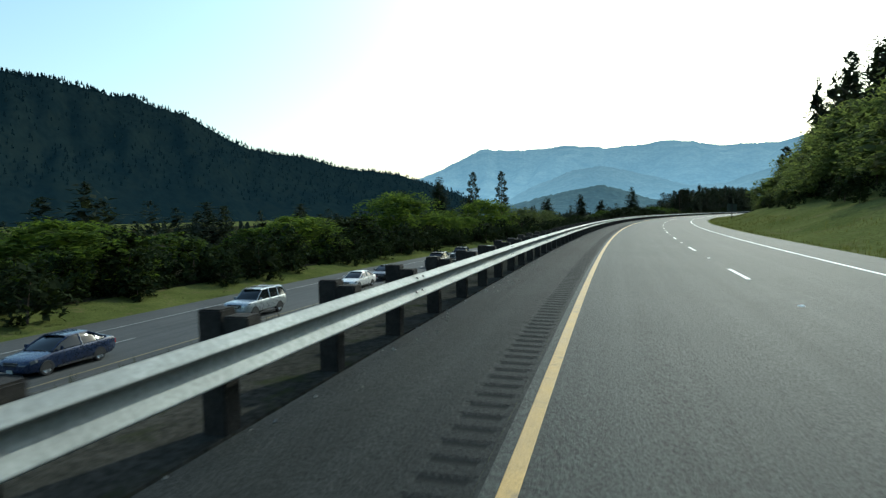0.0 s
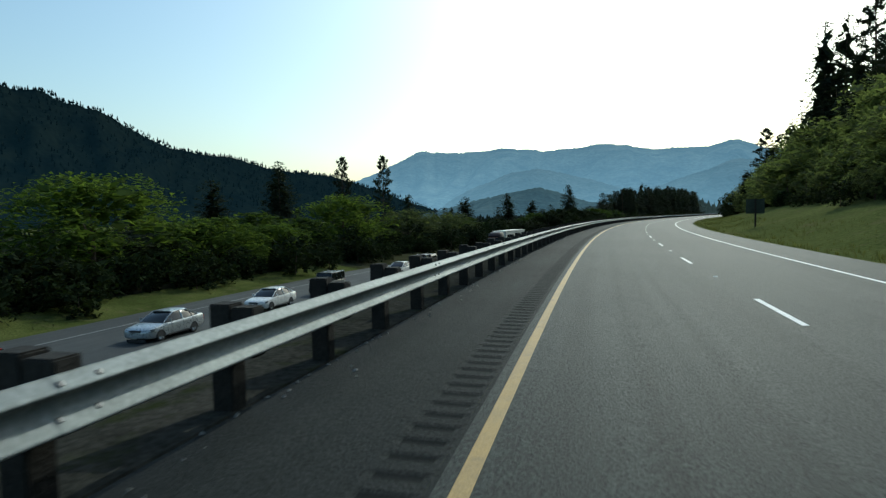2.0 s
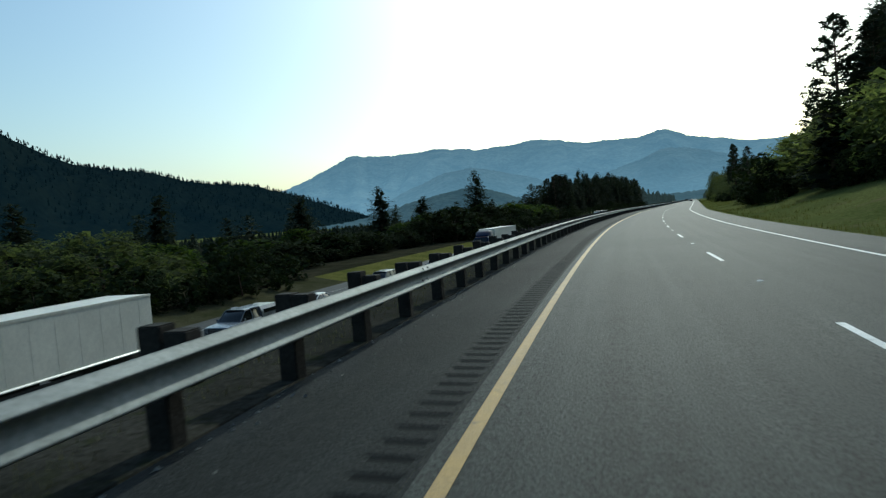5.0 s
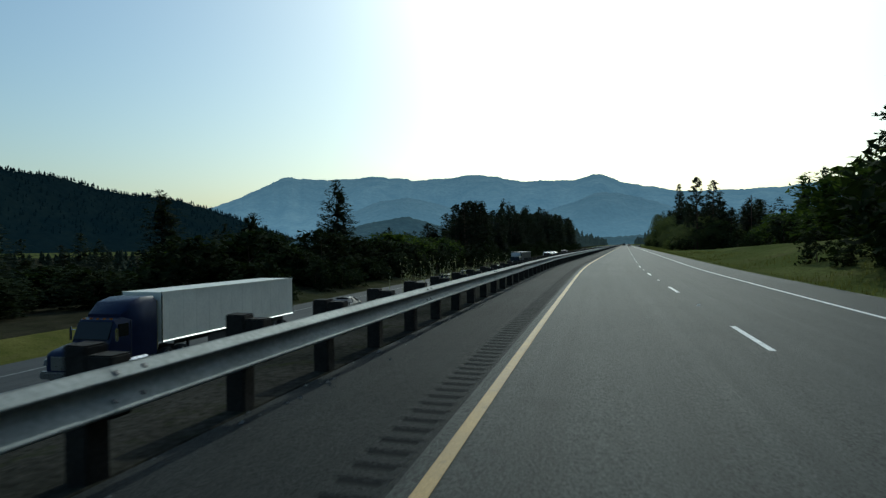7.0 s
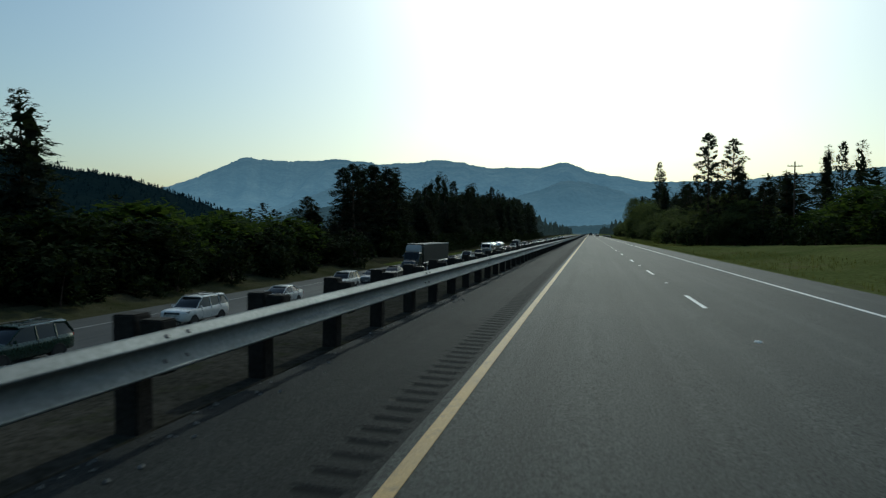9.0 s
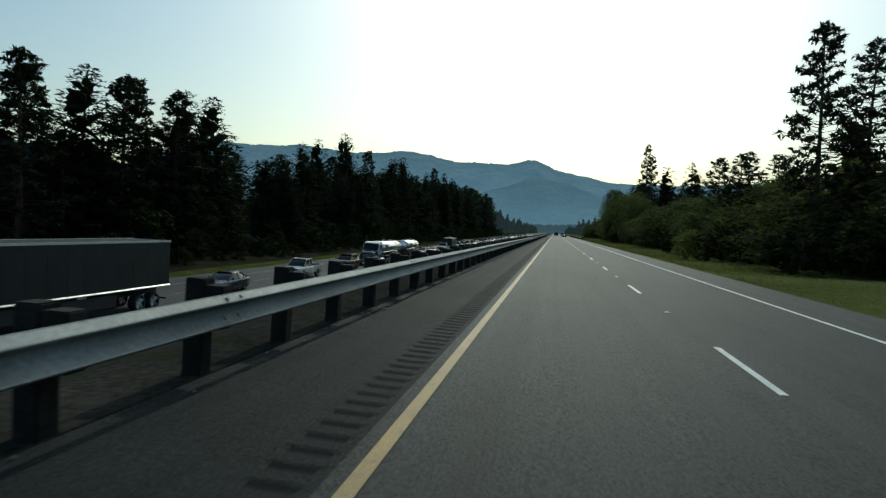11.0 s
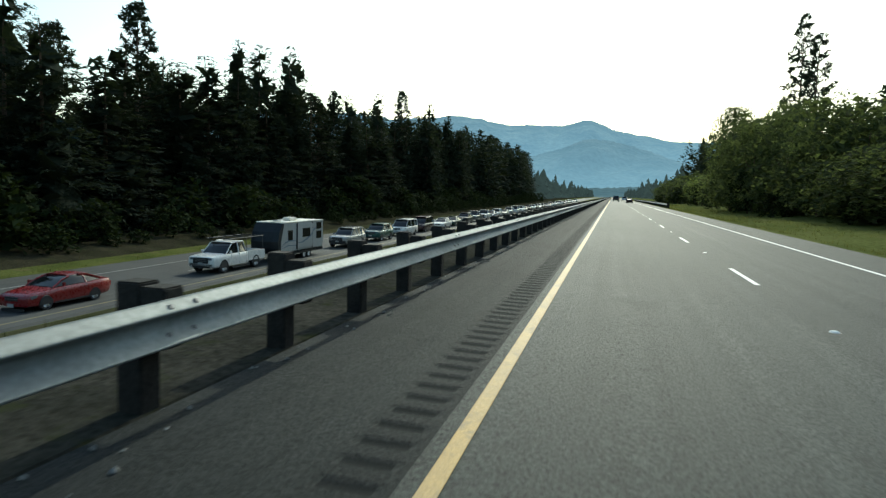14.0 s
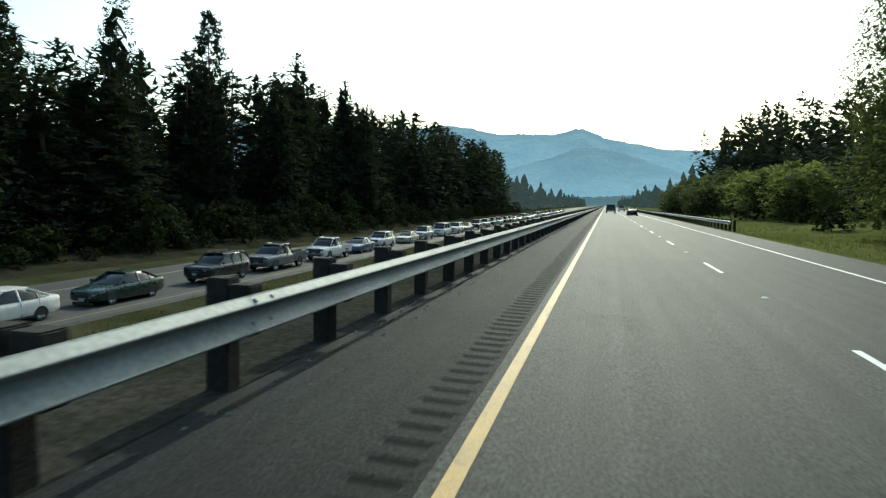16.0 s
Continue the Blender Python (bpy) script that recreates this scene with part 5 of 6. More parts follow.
def car(kind, colour, label, category="car", extras=(), name=None, fine=True):
    """A road vehicle: body, glasshouse, roof, pillars, lamps, grille, bumper, mirrors and wheels."""
    sh = CAR_SHAPES[kind]
    pm = paint(*colour)
    c = tagged(new(name or ("pickup_truck" if kind == "pickup" else {"suv": "suv", "van": "van", "jeep": "off_roader"}.get(kind, "car"))), label, category, "jammed traffic")
    body = part("body", loft(bmesh.new(), [shell(*s) for s in sh["body"]]), pm, c, "", True)
    g = sh["glass"]
    part("window_glass", loft(bmesh.new(), [cabin(*s) for s in g]), M_GLASS, c, "dark tinted window glass", True)
    y0, y1, rw, rz = sh["roof"]
    bm = bmesh.new()
    loft(bm, [[(x * rw * k, y, rz + dz) for x, dz in ((1.04, -.055), (1.0, .0), (.8, .02), (-.8, .02), (-1.0, .0), (-1.04, -.055), (-.8, -.03), (.8, -.03))] for y, k in ((y0 + 0.02, .97), ((y0 * 2 + y1) / 3, 1.0), ((y0 + y1 * 2) / 3, 1.0), (y1 - 0.02, .97))])
    part("roof", bm, pm, c, "", True)
    # pillars along the edges of the glass
    for side in (-1, 1):
        bm = bmesh.new()
        for a, b in zip(g[:3], g[1:3]):
            cyl(bm, (side * a[3] * 1.02, a[0], a[4]), (side * b[3] * 1.05, b[0], b[4] - .02), .035, .035, 5)
        part("front_pillar", bm, pm, c)
        bm = bmesh.new()
        n = len(g)
        for a, b in zip(g[n - 3:n - 1], g[n - 2:]):
            cyl(bm, (side * a[3] * 1.05, a[0], a[4] - .02), (side * b[3] * 1.03, b[0], b[4]), .06, .07, 5)
        part("rear_pillar", bm, pm, c)
        for dy in sh["doors"][1:] if fine else ():
            zb = np.interp(-dy, [-q[0] for q in g], [q[2] for q in g])
            wb = np.interp(-dy, [-q[0] for q in g], [q[1] for q in g])
            wt = np.interp(-dy, [-q[0] for q in g], [q[3] for q in g])
            zt = np.interp(-dy, [-q[0] for q in g], [q[4] for q in g])
            part("door_pillar", cyl(bmesh.new(), (side * (wb + .005), dy, zb - .02), (side * (wt + .03), dy, zt - .03), .045, .035, 5), pm if zt > zb + .3 else M_TRIM, c)
        for dy in sh["doors"] if fine else ():
            bl = sh["body"]
            w = np.interp(-dy, [-q[0] for q in bl], [q[1] for q in bl])
            lo = np.interp(-dy, [-q[0] for q in bl], [q[2] for q in bl])
            hi = np.interp(-dy, [-q[0] for q in bl], [q[3] for q in bl])
            part("door_gap", boxed(side * w * 0.985 - .012, dy - .006, lo + .12, side * w * 0.985 + .018, dy + .006, hi - .06), M_TRIM, c)
            if dy != sh["doors"][0]:
                part("door_handle", boxed(side * w * 0.99 - .01, dy + .08, hi - .20, side * w * 0.99 + .03, dy + .26, hi - .165, .006), pm, c)
        # mirror
        y, z = g[1][0] + .06, g[1][2]
        part("mirror", boxed(side * (g[1][1] + .06) - .02, y - .05, z + .02, side * (g[1][1] + .22) + .02, y + .05, z + .17, .02), pm if kind != "jeep" else M_TRIM, c)
        w = sh["w"]
        f, h = sh["front"], sh["hood"]
        if kind in ("sedan", "coupe", "suv", "van"):
            lamp = loft(bmesh.new(), [[(side * x * w, y + .035, z0), (side * x * w, y + .035, z1), (side * x * w * .97, y - .12, z1 + .01), (side * x * w * .97, y - .12, z0)] for x, y, z0, z1 in ((.44, f - .02, h - .17, h - .07), (.68, f - .09, h - .18, h - .02), (.90, f - .24, h - .14, h + .01), (.965, f - .42, h - .08, h + .02))])
        else:
            lamp = boxed(side * w * .62 - .16, f - .10, h - .20, side * w * .62 + .16, f + .025, h - .04, .03)
        part("headlight", lamp, M_LAMP, c, "clear headlight glass")
        part("tail_light", boxed(side * w * .80 - .06, sh["tail"] - .02, h - .1, side * w * .80 + .06, sh["tail"] + .10, h + .14, .02), M_RED, c, "red tail light")
        if fine:
            part("sill", boxed(side * (w - .10), -1.0 if kind != "pickup" else -.6, .22, side * (w + .005), 1.0, .30, .02), M_TRIM, c)
        for wy in sh["wheels"]:
            arch(c, side * (w - .11), wy, sh["r"], w - .005)
            wheel(c, side * (w - .115), wy, sh["r"], .24)
    f, h, w = sh["front"], sh["hood"], sh["w"]
    tall = kind in ("pickup", "suv")
    grille = part("grille", boxed(-w * (.56 if tall else .40), f - .08, h - (.40 if tall else .22), w * (.56 if tall else .40), f + .03, h - .03, .02), M_TRIM, c, "black grille")
    for dz in (.12, .22) if tall else (.12,):
        part("grille_bar", boxed(-w * .38, f + .028, h - dz - .02, w * .38, f + .04, h - dz + .01), M_SHADECHROME, grille)
    if kind in ("jeep", "pickup"):
        part("bumper", boxed(-w * .80, f - .10, h - .54, w * .80, f + .06, h - .38, .04), M_TRIM if kind == "jeep" else M_SHADECHROME, c)
    else:
        lip = [(x * w, y) for x, y in ((-.93, f - .40), (-.80, f - .12), (-.45, f + .035), (.45, f + .035), (.80, f - .12), (.93, f - .40))]
        part("bumper", loft(bmesh.new(), [[(x, y, h - .42), (x, y + .015, h - .36), (x, y + .01, h - .29), (x * .9, y - .12, h - .29), (x * .9, y - .12, h - .42)] for x, y in lip]), M_TRIM if "guard" in extras else pm, c, "", True)
        if "guard" in extras:
            part("bumper_guard", boxed(-w * .86, f - .20, h - .62, w * .86, f + .045, h - .28, .05), M_TRIM, c, "dark plastic bumper guard")
            for side in (-1, 1):
                part("side_step", cyl(bmesh.new(), (side * (w + .03), 1.0, .36), (side * (w + .03), -1.0, .36), .045, .045, 8), M_CHROME, c, "chrome side step")
    part("air_intake", boxed(-w * .62, f - .08, h - .66, w * .62, f + .03, h - .52, .02), M_TRIM, c, "dark lower air intake")
    part("number_plate", boxed(-.16, f + .062, h - .46, .16, f + .075, h - .31, .004), M_PLATE, c, "pale blank number plate")
    if fine:
        part("windscreen_wiper", boxed(-.45, g[0][0] - .02, g[0][4] + .012, .25, g[0][0] + .01, g[0][4] + .03), M_TRIM, c)
    if kind == "pickup":
        for side in (-1, 1):
            bm = boxed(side * .78, -2.90, .52, side * .99, -.80, 1.16, .03)
            part("bed_side", bm, pm, c)
        part("tailgate", boxed(-.80, -2.92, .55, .80, -2.84, 1.15, .02), pm, c)
        part("bed_floor", boxed(-.80, -2.86, .50, .80, -.80, .62), M_TRIM, c)
        part("rear_bumper", boxed(-.92, -3.02, .45, .92, -2.90, .60, .03), M_CHROME, c, "chrome rear bumper")
    if "rack" in extras:
        for side in (-1, 1):
            part("roof_rail", cyl(bmesh.new(), (side * rw * .85, y0 - .1, rz + .07), (side * rw * .85, y1 + .1, rz + .07), .022, .022, 6), M_TRIM, c)
        for yy in (y0 * .7 + y1 * .3, y0 * .3 + y1 * .7):
            part("roof_bar", cyl(bmesh.new(), (-rw * .85, yy, rz + .08), (rw * .85, yy, rz + .08), .02, .02, 6), M_TRIM, c)
    if "canopy" in extras:
        bm = loft(bmesh.new(), [[(x, y, z) for x, z in ((.96, 1.17), (.93, 1.5), (.78, 1.82), (-.78, 1.82), (-.93, 1.5), (-.96, 1.17))] for y in (-.80, -1.2, -2.4, -2.86)])
        part("bed_canopy", bm, pm, c)
        for side in (-1, 1):
            part("canopy_window", boxed(side * .925 - .02, -2.6, 1.28, side * .925 + .025, -1.05, 1.60, .01), M_GLASS, c)
    if "ladder" in extras:
        for side in (-1, 1):
            part("rack_rail", cyl(bmesh.new(), (side * .82, 1.1, 2.08), (side * .82, -2.9, 2.08), .03, .03, 6), M_TRIM, c)
            for yy in (-.75, -2.8):
                part("rack_post", cyl(bmesh.new(), (side * .9, yy, 1.1), (side * .82, yy, 2.08), .025, .025, 6), M_TRIM, c)
        for yy in (.9, -.75, -1.8, -2.8):
            part("rack_bar", cyl(bmesh.new(), (-.82, yy, 2.10), (.82, yy, 2.10), .025, .025, 6), M_TRIM, c)
    if "ladder" in extras or "canopy" in extras:
        for side in (-1, 1):
            part("side_step", boxed(side * (w - .02) - .04, -.7, .36, side * (w - .02) + .06, 1.25, .42, .02), M_CHROME, c, "chrome side step")
    if "trim" in extras:
        for side in (-1, 1):
            part("side_trim", boxed(side * w * .985 - .01, -2.0, .96, side * w * .985 + .022, 1.3, 1.02, .006), M_CHROME, c, "silver side trim")
    if "load" in extras:
        part("load", boxed(-.7, -2.7, .6, .6, -1.1, 1.34, .06), M_TRIM, c, "dark covered load in the bed")
    return c


M_RED = plain("red_lens", (0.35, 0.015, 0.012), 0.25)
M_PLATE = plain("plate_white", (0.34, 0.35, 0.34), 0.5)
M_WHITEPANEL = surf("white_panel", (0.70, 0.66, 0.57), (0.80, 0.76, 0.66), 0.5, 6, 0.45, 0.03, spread=0.06, world_space=False)
# Greyer white: the shade on the caravan's sides is put into this colour.
M_PALEPANEL = surf("pale_shade_panel", (0.34, 0.335, 0.31), (0.42, 0.41, 0.385), 0.5, 6, 0.45, 0.03, spread=0.06, world_space=False)
M_DARKPANEL = surf("dark_panel", (0.030, 0.033, 0.032), (0.045, 0.048, 0.046), 0.5, 6, 0.5, 0.03, spread=0.1, world_space=False)
M_TANK = surf("polished_tank", (0.68, 0.69, 0.69), (0.76, 0.77, 0.76), 0.6, 5, 0.24, 0.02, metal=0.8, spread=0.06, world_space=False)
M_FRAME = plain("chassis_black", (0.025, 0.025, 0.026), 0.7)
M_DECAL = plain("blue_grey_decal", (0.10, 0.14, 0.19), 0.5)
M_CAP = plain("dark_cap", (0.013, 0.016, 0.019), 0.45, 0.0, 0.25)
M_ALUMINIUM = plain("bright_aluminium", (0.62, 0.61, 0.58), 0.45, 0.4)
M_INK = plain("dark_lettering", (0.10, 0.10, 0.09), 0.6)

WHITE, SILVER, GREY = ("white", (0.72, 0.69, 0.64)), ("silver", (0.40, 0.42, 0.43), 0.30, 0.5), ("grey", (0.16, 0.17, 0.18), 0.3, 0.4)
BLACK, NAVY, RED = ("black", (0.012, 0.013, 0.014)), ("navy", (0.010, 0.020, 0.055), 0.28, 0.2), ("red", (0.17, 0.008, 0.010))
MAROON, GREEN, TAN = ("maroon", (0.024, 0.005, 0.006)), ("green", (0.015, 0.075, 0.065), 0.3, 0.2), ("tan", (0.42, 0.38, 0.30))
BLUE, DARKGREEN = ("blue", (0.05, 0.10, 0.20), 0.3, 0.3), ("dark_green", (0.012, 0.035, 0.026), 0.28, 0.2)

LINE_O = -23.2
TRAFFIC = [
    (22.2, "sedan", NAVY, "dark blue saloon standing in the traffic jam", ()), (36.9, "suv", SILVER, "silver estate car standing in the traffic jam", ("rack",)),
    (52.8, "sedan", WHITE, "white saloon standing in the traffic jam", ()), (60.0, "sedan", BLACK, "black saloon standing in the traffic jam", ()),
    (75.1, "suv", ("slate", (0.022, 0.027, 0.036), 0.25, 0.2), "dark blue-grey crossover with roof rails", ("rack",)), (86.2, "pickup", BLACK, "black pickup with chrome trim and roof bars", ("rack",)),
    (98.2, "sedan", SILVER, "silver saloon standing in the traffic jam", ()), (109.2, "sedan", WHITE, "white saloon behind a silver one", ()),
    (117.8, "jeep", BLACK, "black boxy off-roader with a pale hardtop", ()), (135.2, "sedan", WHITE, "white saloon low behind the guardrail", ()),
    (143.8, "pickup", MAROON, "dark red pickup with a matching canopy", ("canopy",)), (205.5, "pickup", GREY, "dark pickup with a pale canopy behind a lorry", ("canopy",)),
    (214.5, "sedan", WHITE, "white saloon standing in the traffic jam", ()), (228, "suv", GREY, "grey off-road car standing in the jam", ()), (243, "sedan", SILVER, "silver saloon standing in the jam", ()),
    (293.2, "sedan", BLACK, "black saloon standing in the traffic jam", ()), (328.9, "suv", DARKGREEN, "dark green estate with pale roof rails", ("rack",)),
    (341.9, "suv", WHITE, "white off-road car with roof rails", ("rack",)), (353.3, "sedan", WHITE, "white saloon standing in the traffic jam", ()),
    (366.8, "suv", WHITE, "white crossover standing in the traffic jam", ()), (375.9, "sedan", GREY, "grey saloon standing in the traffic jam", ()),
    (383.6, "sedan", BLACK, "black saloon ahead of a dark lorry", ()), (419.5, "sedan", NAVY, "dark blue saloon standing in the traffic jam", ()),
    (434.0, "pickup", WHITE, "white work pickup with tools in its bed", ("load",)), (448.2, "suv", ("black_cherry", (0.020, 0.008, 0.009)), "near-black people carrier with silver side trim", ("rack", "trim")),
    (491.3, "sedan", ("dark_red", (0.065, 0.006, 0.012)), "dark red saloon behind a tank trailer", ()), (501.4, "coupe", RED, "red coupe with a low nose", ()),
    (514.9, "pickup", WHITE, "white crew-cab pickup with a ladder rack", ("ladder",)), (534.0, "suv", ("champagne", (0.34, 0.335, 0.32), 0.3, 0.4), "pale silver off-road car with dark bumper and roof rails", ("rack", "guard")),
    (542.3, "suv", GREEN, "teal green off-road car standing in the jam", ()), (550.6, "van", WHITE, "white passenger van with long side windows", ()),
    (558.9, "van", ("plum", (0.030, 0.009, 0.016)), "dark plum people carrier with roof bars", ("rack",)), (567.9, "sedan", WHITE, "white saloon with a boot spoiler", ()),
    (574.9, "sedan", DARKGREEN, "dark green saloon standing in the traffic jam", ()), (583.5, "suv", BLACK, "black crossover standing in the traffic jam", ("rack",)),
    (591.1, "pickup", GREY, "grey pickup with a work rack", ("load",)), (600.2, "pickup", WHITE, "white pickup standing in the traffic jam", ()),
    (607.6, "sedan", BLUE, "blue saloon standing in the traffic jam", ()), (614.3, "suv", WHITE, "white crossover standing in the traffic jam", ()),
    (623.3, "sedan", TAN, "pale saloon standing in the traffic jam", ()), (631.0, "suv", SILVER, "silver crossover standing in the traffic jam", ()), (641, "van", WHITE, "white van standing in the traffic jam", ()),
]
_fill = random.Random(3)
for k in range(32):
    kind, colour, word = _fill.choice((("sedan", WHITE, "white saloon"), ("suv", SILVER, "silver crossover"), ("sedan", GREY, "grey saloon"), ("suv", WHITE, "white crossover"), ("pickup", WHITE, "white pickup"), ("sedan", NAVY, "dark blue saloon"), ("van", WHITE, "white van"), ("suv", BLACK, "black crossover")))
    TRAFFIC.append((650 + k * 8.6 + _fill.uniform(-0.8, 0.8), kind, colour, word + " far along the standing traffic", ()))
for s, kind, colour, label, extras in TRAFFIC:
    category = {"pickup": "pickup", "van": "van"}.get(kind, "car")
    place_car(car(kind, colour, label, category, extras, None, s < 645), s, LINE_O + _fill.uniform(-0.18, 0.18), None, _fill.uniform(-0.8, 0.8))


# ---------------------------------------------------------------- lorries
def duals(parent, ys, r=0.52, half=1.05):
    for y in ys:
        for side in (-1, 1):
            wheel(parent, side * half, y, r, .46)


def tractor(colour, label, sleeper=True):
    """Long-nosed lorry tractor; origin under the front bumper, nose to +y."""
    pm = paint(*colour)
    t = tagged(new("lorry_tractor"), label, "lorry", "jammed lorries")
    part("bonnet", loft(bmesh.new(), [[(x * w, y, lo + (hi - lo) * z) for x, z in ((.94, 0), (1, .45), (.93, .85), (.7, 1), (-.7, 1), (-.93, .85), (-1, .45), (-.94, 0))] for y, w, lo, hi in ((0.0, .78, .75, 1.55), (-.15, .92, .72, 1.72), (-.9, 1.0, .72, 1.86), (-1.9, 1.08, .75, 1.98))]), pm, t, "", True)
    part("cab", loft(bmesh.new(), [[(x * w, y, lo + (hi - lo) * z) for x, z in ((1, 0), (1.02, .5), (1, .88), (.86, 1), (-.86, 1), (-1, .88), (-1.02, .5), (-1, 0))] for y, w, lo, hi in ((-1.85, 1.12, .70, 2.02), (-2.25, 1.16, .70, 2.95), (-3.3, 1.18, .70, 3.15))]), pm, t, "", True)
    end = -3.3
    if sleeper:
        part("sleeper_box", loft(bmesh.new(), [[(x * w, y, lo + (hi - lo) * z) for x, z in ((1, 0), (1.02, .5), (1, .92), (.8, 1), (-.8, 1), (-1, .92), (-1.02, .5), (-1, 0))] for y, w, lo, hi in ((-2.75, .98, 2.9, 3.2), (-3.32, 1.16, .85, 3.75), (-4.2, 1.20, .85, 3.95), (-5.1, 1.20, .85, 3.95))]), pm, t, "", True)
        end = -5.1
    part("windscreen", loft(bmesh.new(), [[(x * w, y, z) for x, z in ((1, z0), (1, z1), (-1, z1), (-1, z0))] for y, w, z0, z1 in ((-1.80, 1.02, 2.04, 2.06), (-2.18, 1.00, 2.04, 2.86), (-2.27, 1.0, 2.04, 2.88))]), M_GLASS, t, "dark windscreen")
    for side in (-1, 1):
        part("side_window", boxed(side * 1.17 - .03, -3.05, 2.1, side * 1.17 + .035, -2.35, 2.75, .02), M_GLASS, t)
        part("door_gap", boxed(side * 1.19 - .02, -3.2, .9, side * 1.19 + .02, -3.18, 2.85), M_TRIM, t)
        part("headlight", boxed(side * .82 - .16, -.22, 1.05, side * .82 + .12, .0, 1.35, .04), M_LAMP, t, "clear headlight glass")
        part("fender", loft(bmesh.new(), [[(x, y, z) for x, z in ((side * .9, 1.0), (side * 1.22, 1.0), (side * 1.22, h), (side * .9, h))] for y, h in ((-.25, 1.05), (-.6, 1.28), (-1.2, 1.32), (-1.75, 1.06))]), pm, t)
        part("mirror", boxed(side * 1.38 - .05, -2.1, 1.95, side * 1.38 + .05, -1.95, 2.6, .03), M_CHROME, t, "chrome mirror")
        part("mirror_arm", cyl(bmesh.new(), (side * 1.1, -2.1, 2.45), (side * 1.38, -2.02, 2.5), .02, .02, 6), M_CHROME, t)
        part("fuel_tank", cyl(bmesh.new(), (side * 1.0, -2.5, .72), (side * 1.0, -4.3, .72), .32, .32, 16), M_CHROME, t, "polished fuel tank")
        part("exhaust_stack", cyl(bmesh.new(), (side * 1.1, end - .12, 1.0), (side * 1.1, end - .12, 3.7), .07, .07, 10), M_CHROME, t, "chrome exhaust stack")
        part("step", boxed(side * 1.02 - .12, -3.0, .42, side * 1.02 + .14, -2.3, .48, .01), M_CHROME, t)
        wheel(t, side * 1.05, -1.0, .52, .30)
    part("grille", boxed(-.5, -.06, .85, .5, .05, 1.5, .03), M_SHADECHROME, t, "chrome grille")
    part("bumper", boxed(-1.15, -.2, .42, 1.15, .08, .78, .06), M_SHADECHROME, t, "chrome bumper")
    part("chassis", boxed(-.42, -7.6, .72, .42, -1.0, .98, .02), M_FRAME, t)
    for x in (-.8, -.4, 0, .4, .8):
        part("roof_lamp", boxed(x - .05, -2.36, 2.97, x + .05, -2.24, 3.04, .01), M_AMBER, t, "amber roof lamp")
    duals(t, (-6.0, -7.25))
    return t


def box_trailer(length, label, panel=None):
    """Box semi-trailer; origin under its front, box running back to -y."""
    t = tagged(new("box_trailer"), label, "trailer", "jammed lorries")
    panel = panel or M_WHITEPANEL
    part("box", boxed(-1.28, -length, 1.38, 1.28, 0, 4.08, .03), panel, t)
    for side in (-1, 1):
        part("bottom_rail", loft(bmesh.new(), [[(side * 1.27, y, 1.33), (side * 1.35, y, 1.34), (side * 1.35, y, 1.38), (side * 1.285, y, 1.44)] for y in (-length, -length / 2, 0)]), M_ALUMINIUM, t, "bright aluminium lower rail")
        part("top_rail", boxed(side * 1.285 - .02, -length, 3.98, side * 1.285 + .02, 0, 4.10, .005), M_WHITEPANEL, t)
        for k in range(int(length / 1.22)):
            part("panel_joint", boxed(side * 1.281 - .004, -.6 - k * 1.22, 1.44, side * 1.281 + .002, -.588 - k * 1.22, 3.98), panel, t)
        part("landing_leg", boxed(side * .8 - .06, -2.9, .25, side * .8 + .06, -2.75, 1.2, .01), M_FRAME, t)
        part("side_skirt", boxed(side * 1.2 - .015, -length + 4.6, .55, side * 1.2 + .015, -4.2, 1.2, .005), M_FRAME, t)
        part("corner_post", boxed(side * 1.26 - .04, -.04, 1.38, side * 1.26 + .03, .02, 4.08, .01), M_CHROME, t)
    part("chassis", boxed(-.5, -length + .1, .85, .5, -length + 4.8, 1.24, .02), M_FRAME, t)
    part("rear_underguard", boxed(-1.1, -length, .5, 1.1, -length + .1, .6, .01), M_FRAME, t)
    duals(t, (-length + 1.4, -length + 2.7))
    return t


place_car(tractor(("lorry_maroon", (0.014, 0.0035, 0.004), 0.4, 0.0, 0.0), "dark red long-nosed lorry tractor with a sleeper"), 175.6, LINE_O)
place_car(box_trailer(14.9, "plain white box trailer behind a dark red tractor"), 181.7, LINE_O)
place_car(tractor(("lorry_blue", (0.006, 0.012, 0.042), 0.36, 0.0, 0.0), "dark blue long-nosed lorry tractor with chrome trim"), 262.0, LINE_O)
place_car(box_trailer(14.9, "plain pale box trailer behind a blue tractor"), 267.4, LINE_O)


def tank_shell(name, y0, y1, parent, z=2.25, w=1.18, h=.92):
    """Oval tank with dished ends."""
    rings = []
    for y, k in ((y0, .70), (y0 - .10, .90), (y0 - .25, 1), (y1 + .25, 1), (y1 + .10, .90), (y1, .70)):
        rings.append([(math.cos(2 * math.pi * i / 28) * w * k, y, z + math.sin(2 * math.pi * i / 28) * h * k) for i in range(28)])
    ob = part(name, loft(bmesh.new(), rings), M_TANK, parent, "polished metal tank", True)
    for f in np.linspace(y0 - .3, y1 + .3, 5):
        bm = bmesh.new()
        loft(bm, [[(math.cos(2 * math.pi * i / 28) * w * 1.012, y, z + math.sin(2 * math.pi * i / 28) * h * 1.012) for i in range(28)] for y in (f - .025, f + .025)])
        part("band", bm, M_CHROME, ob)
    return ob


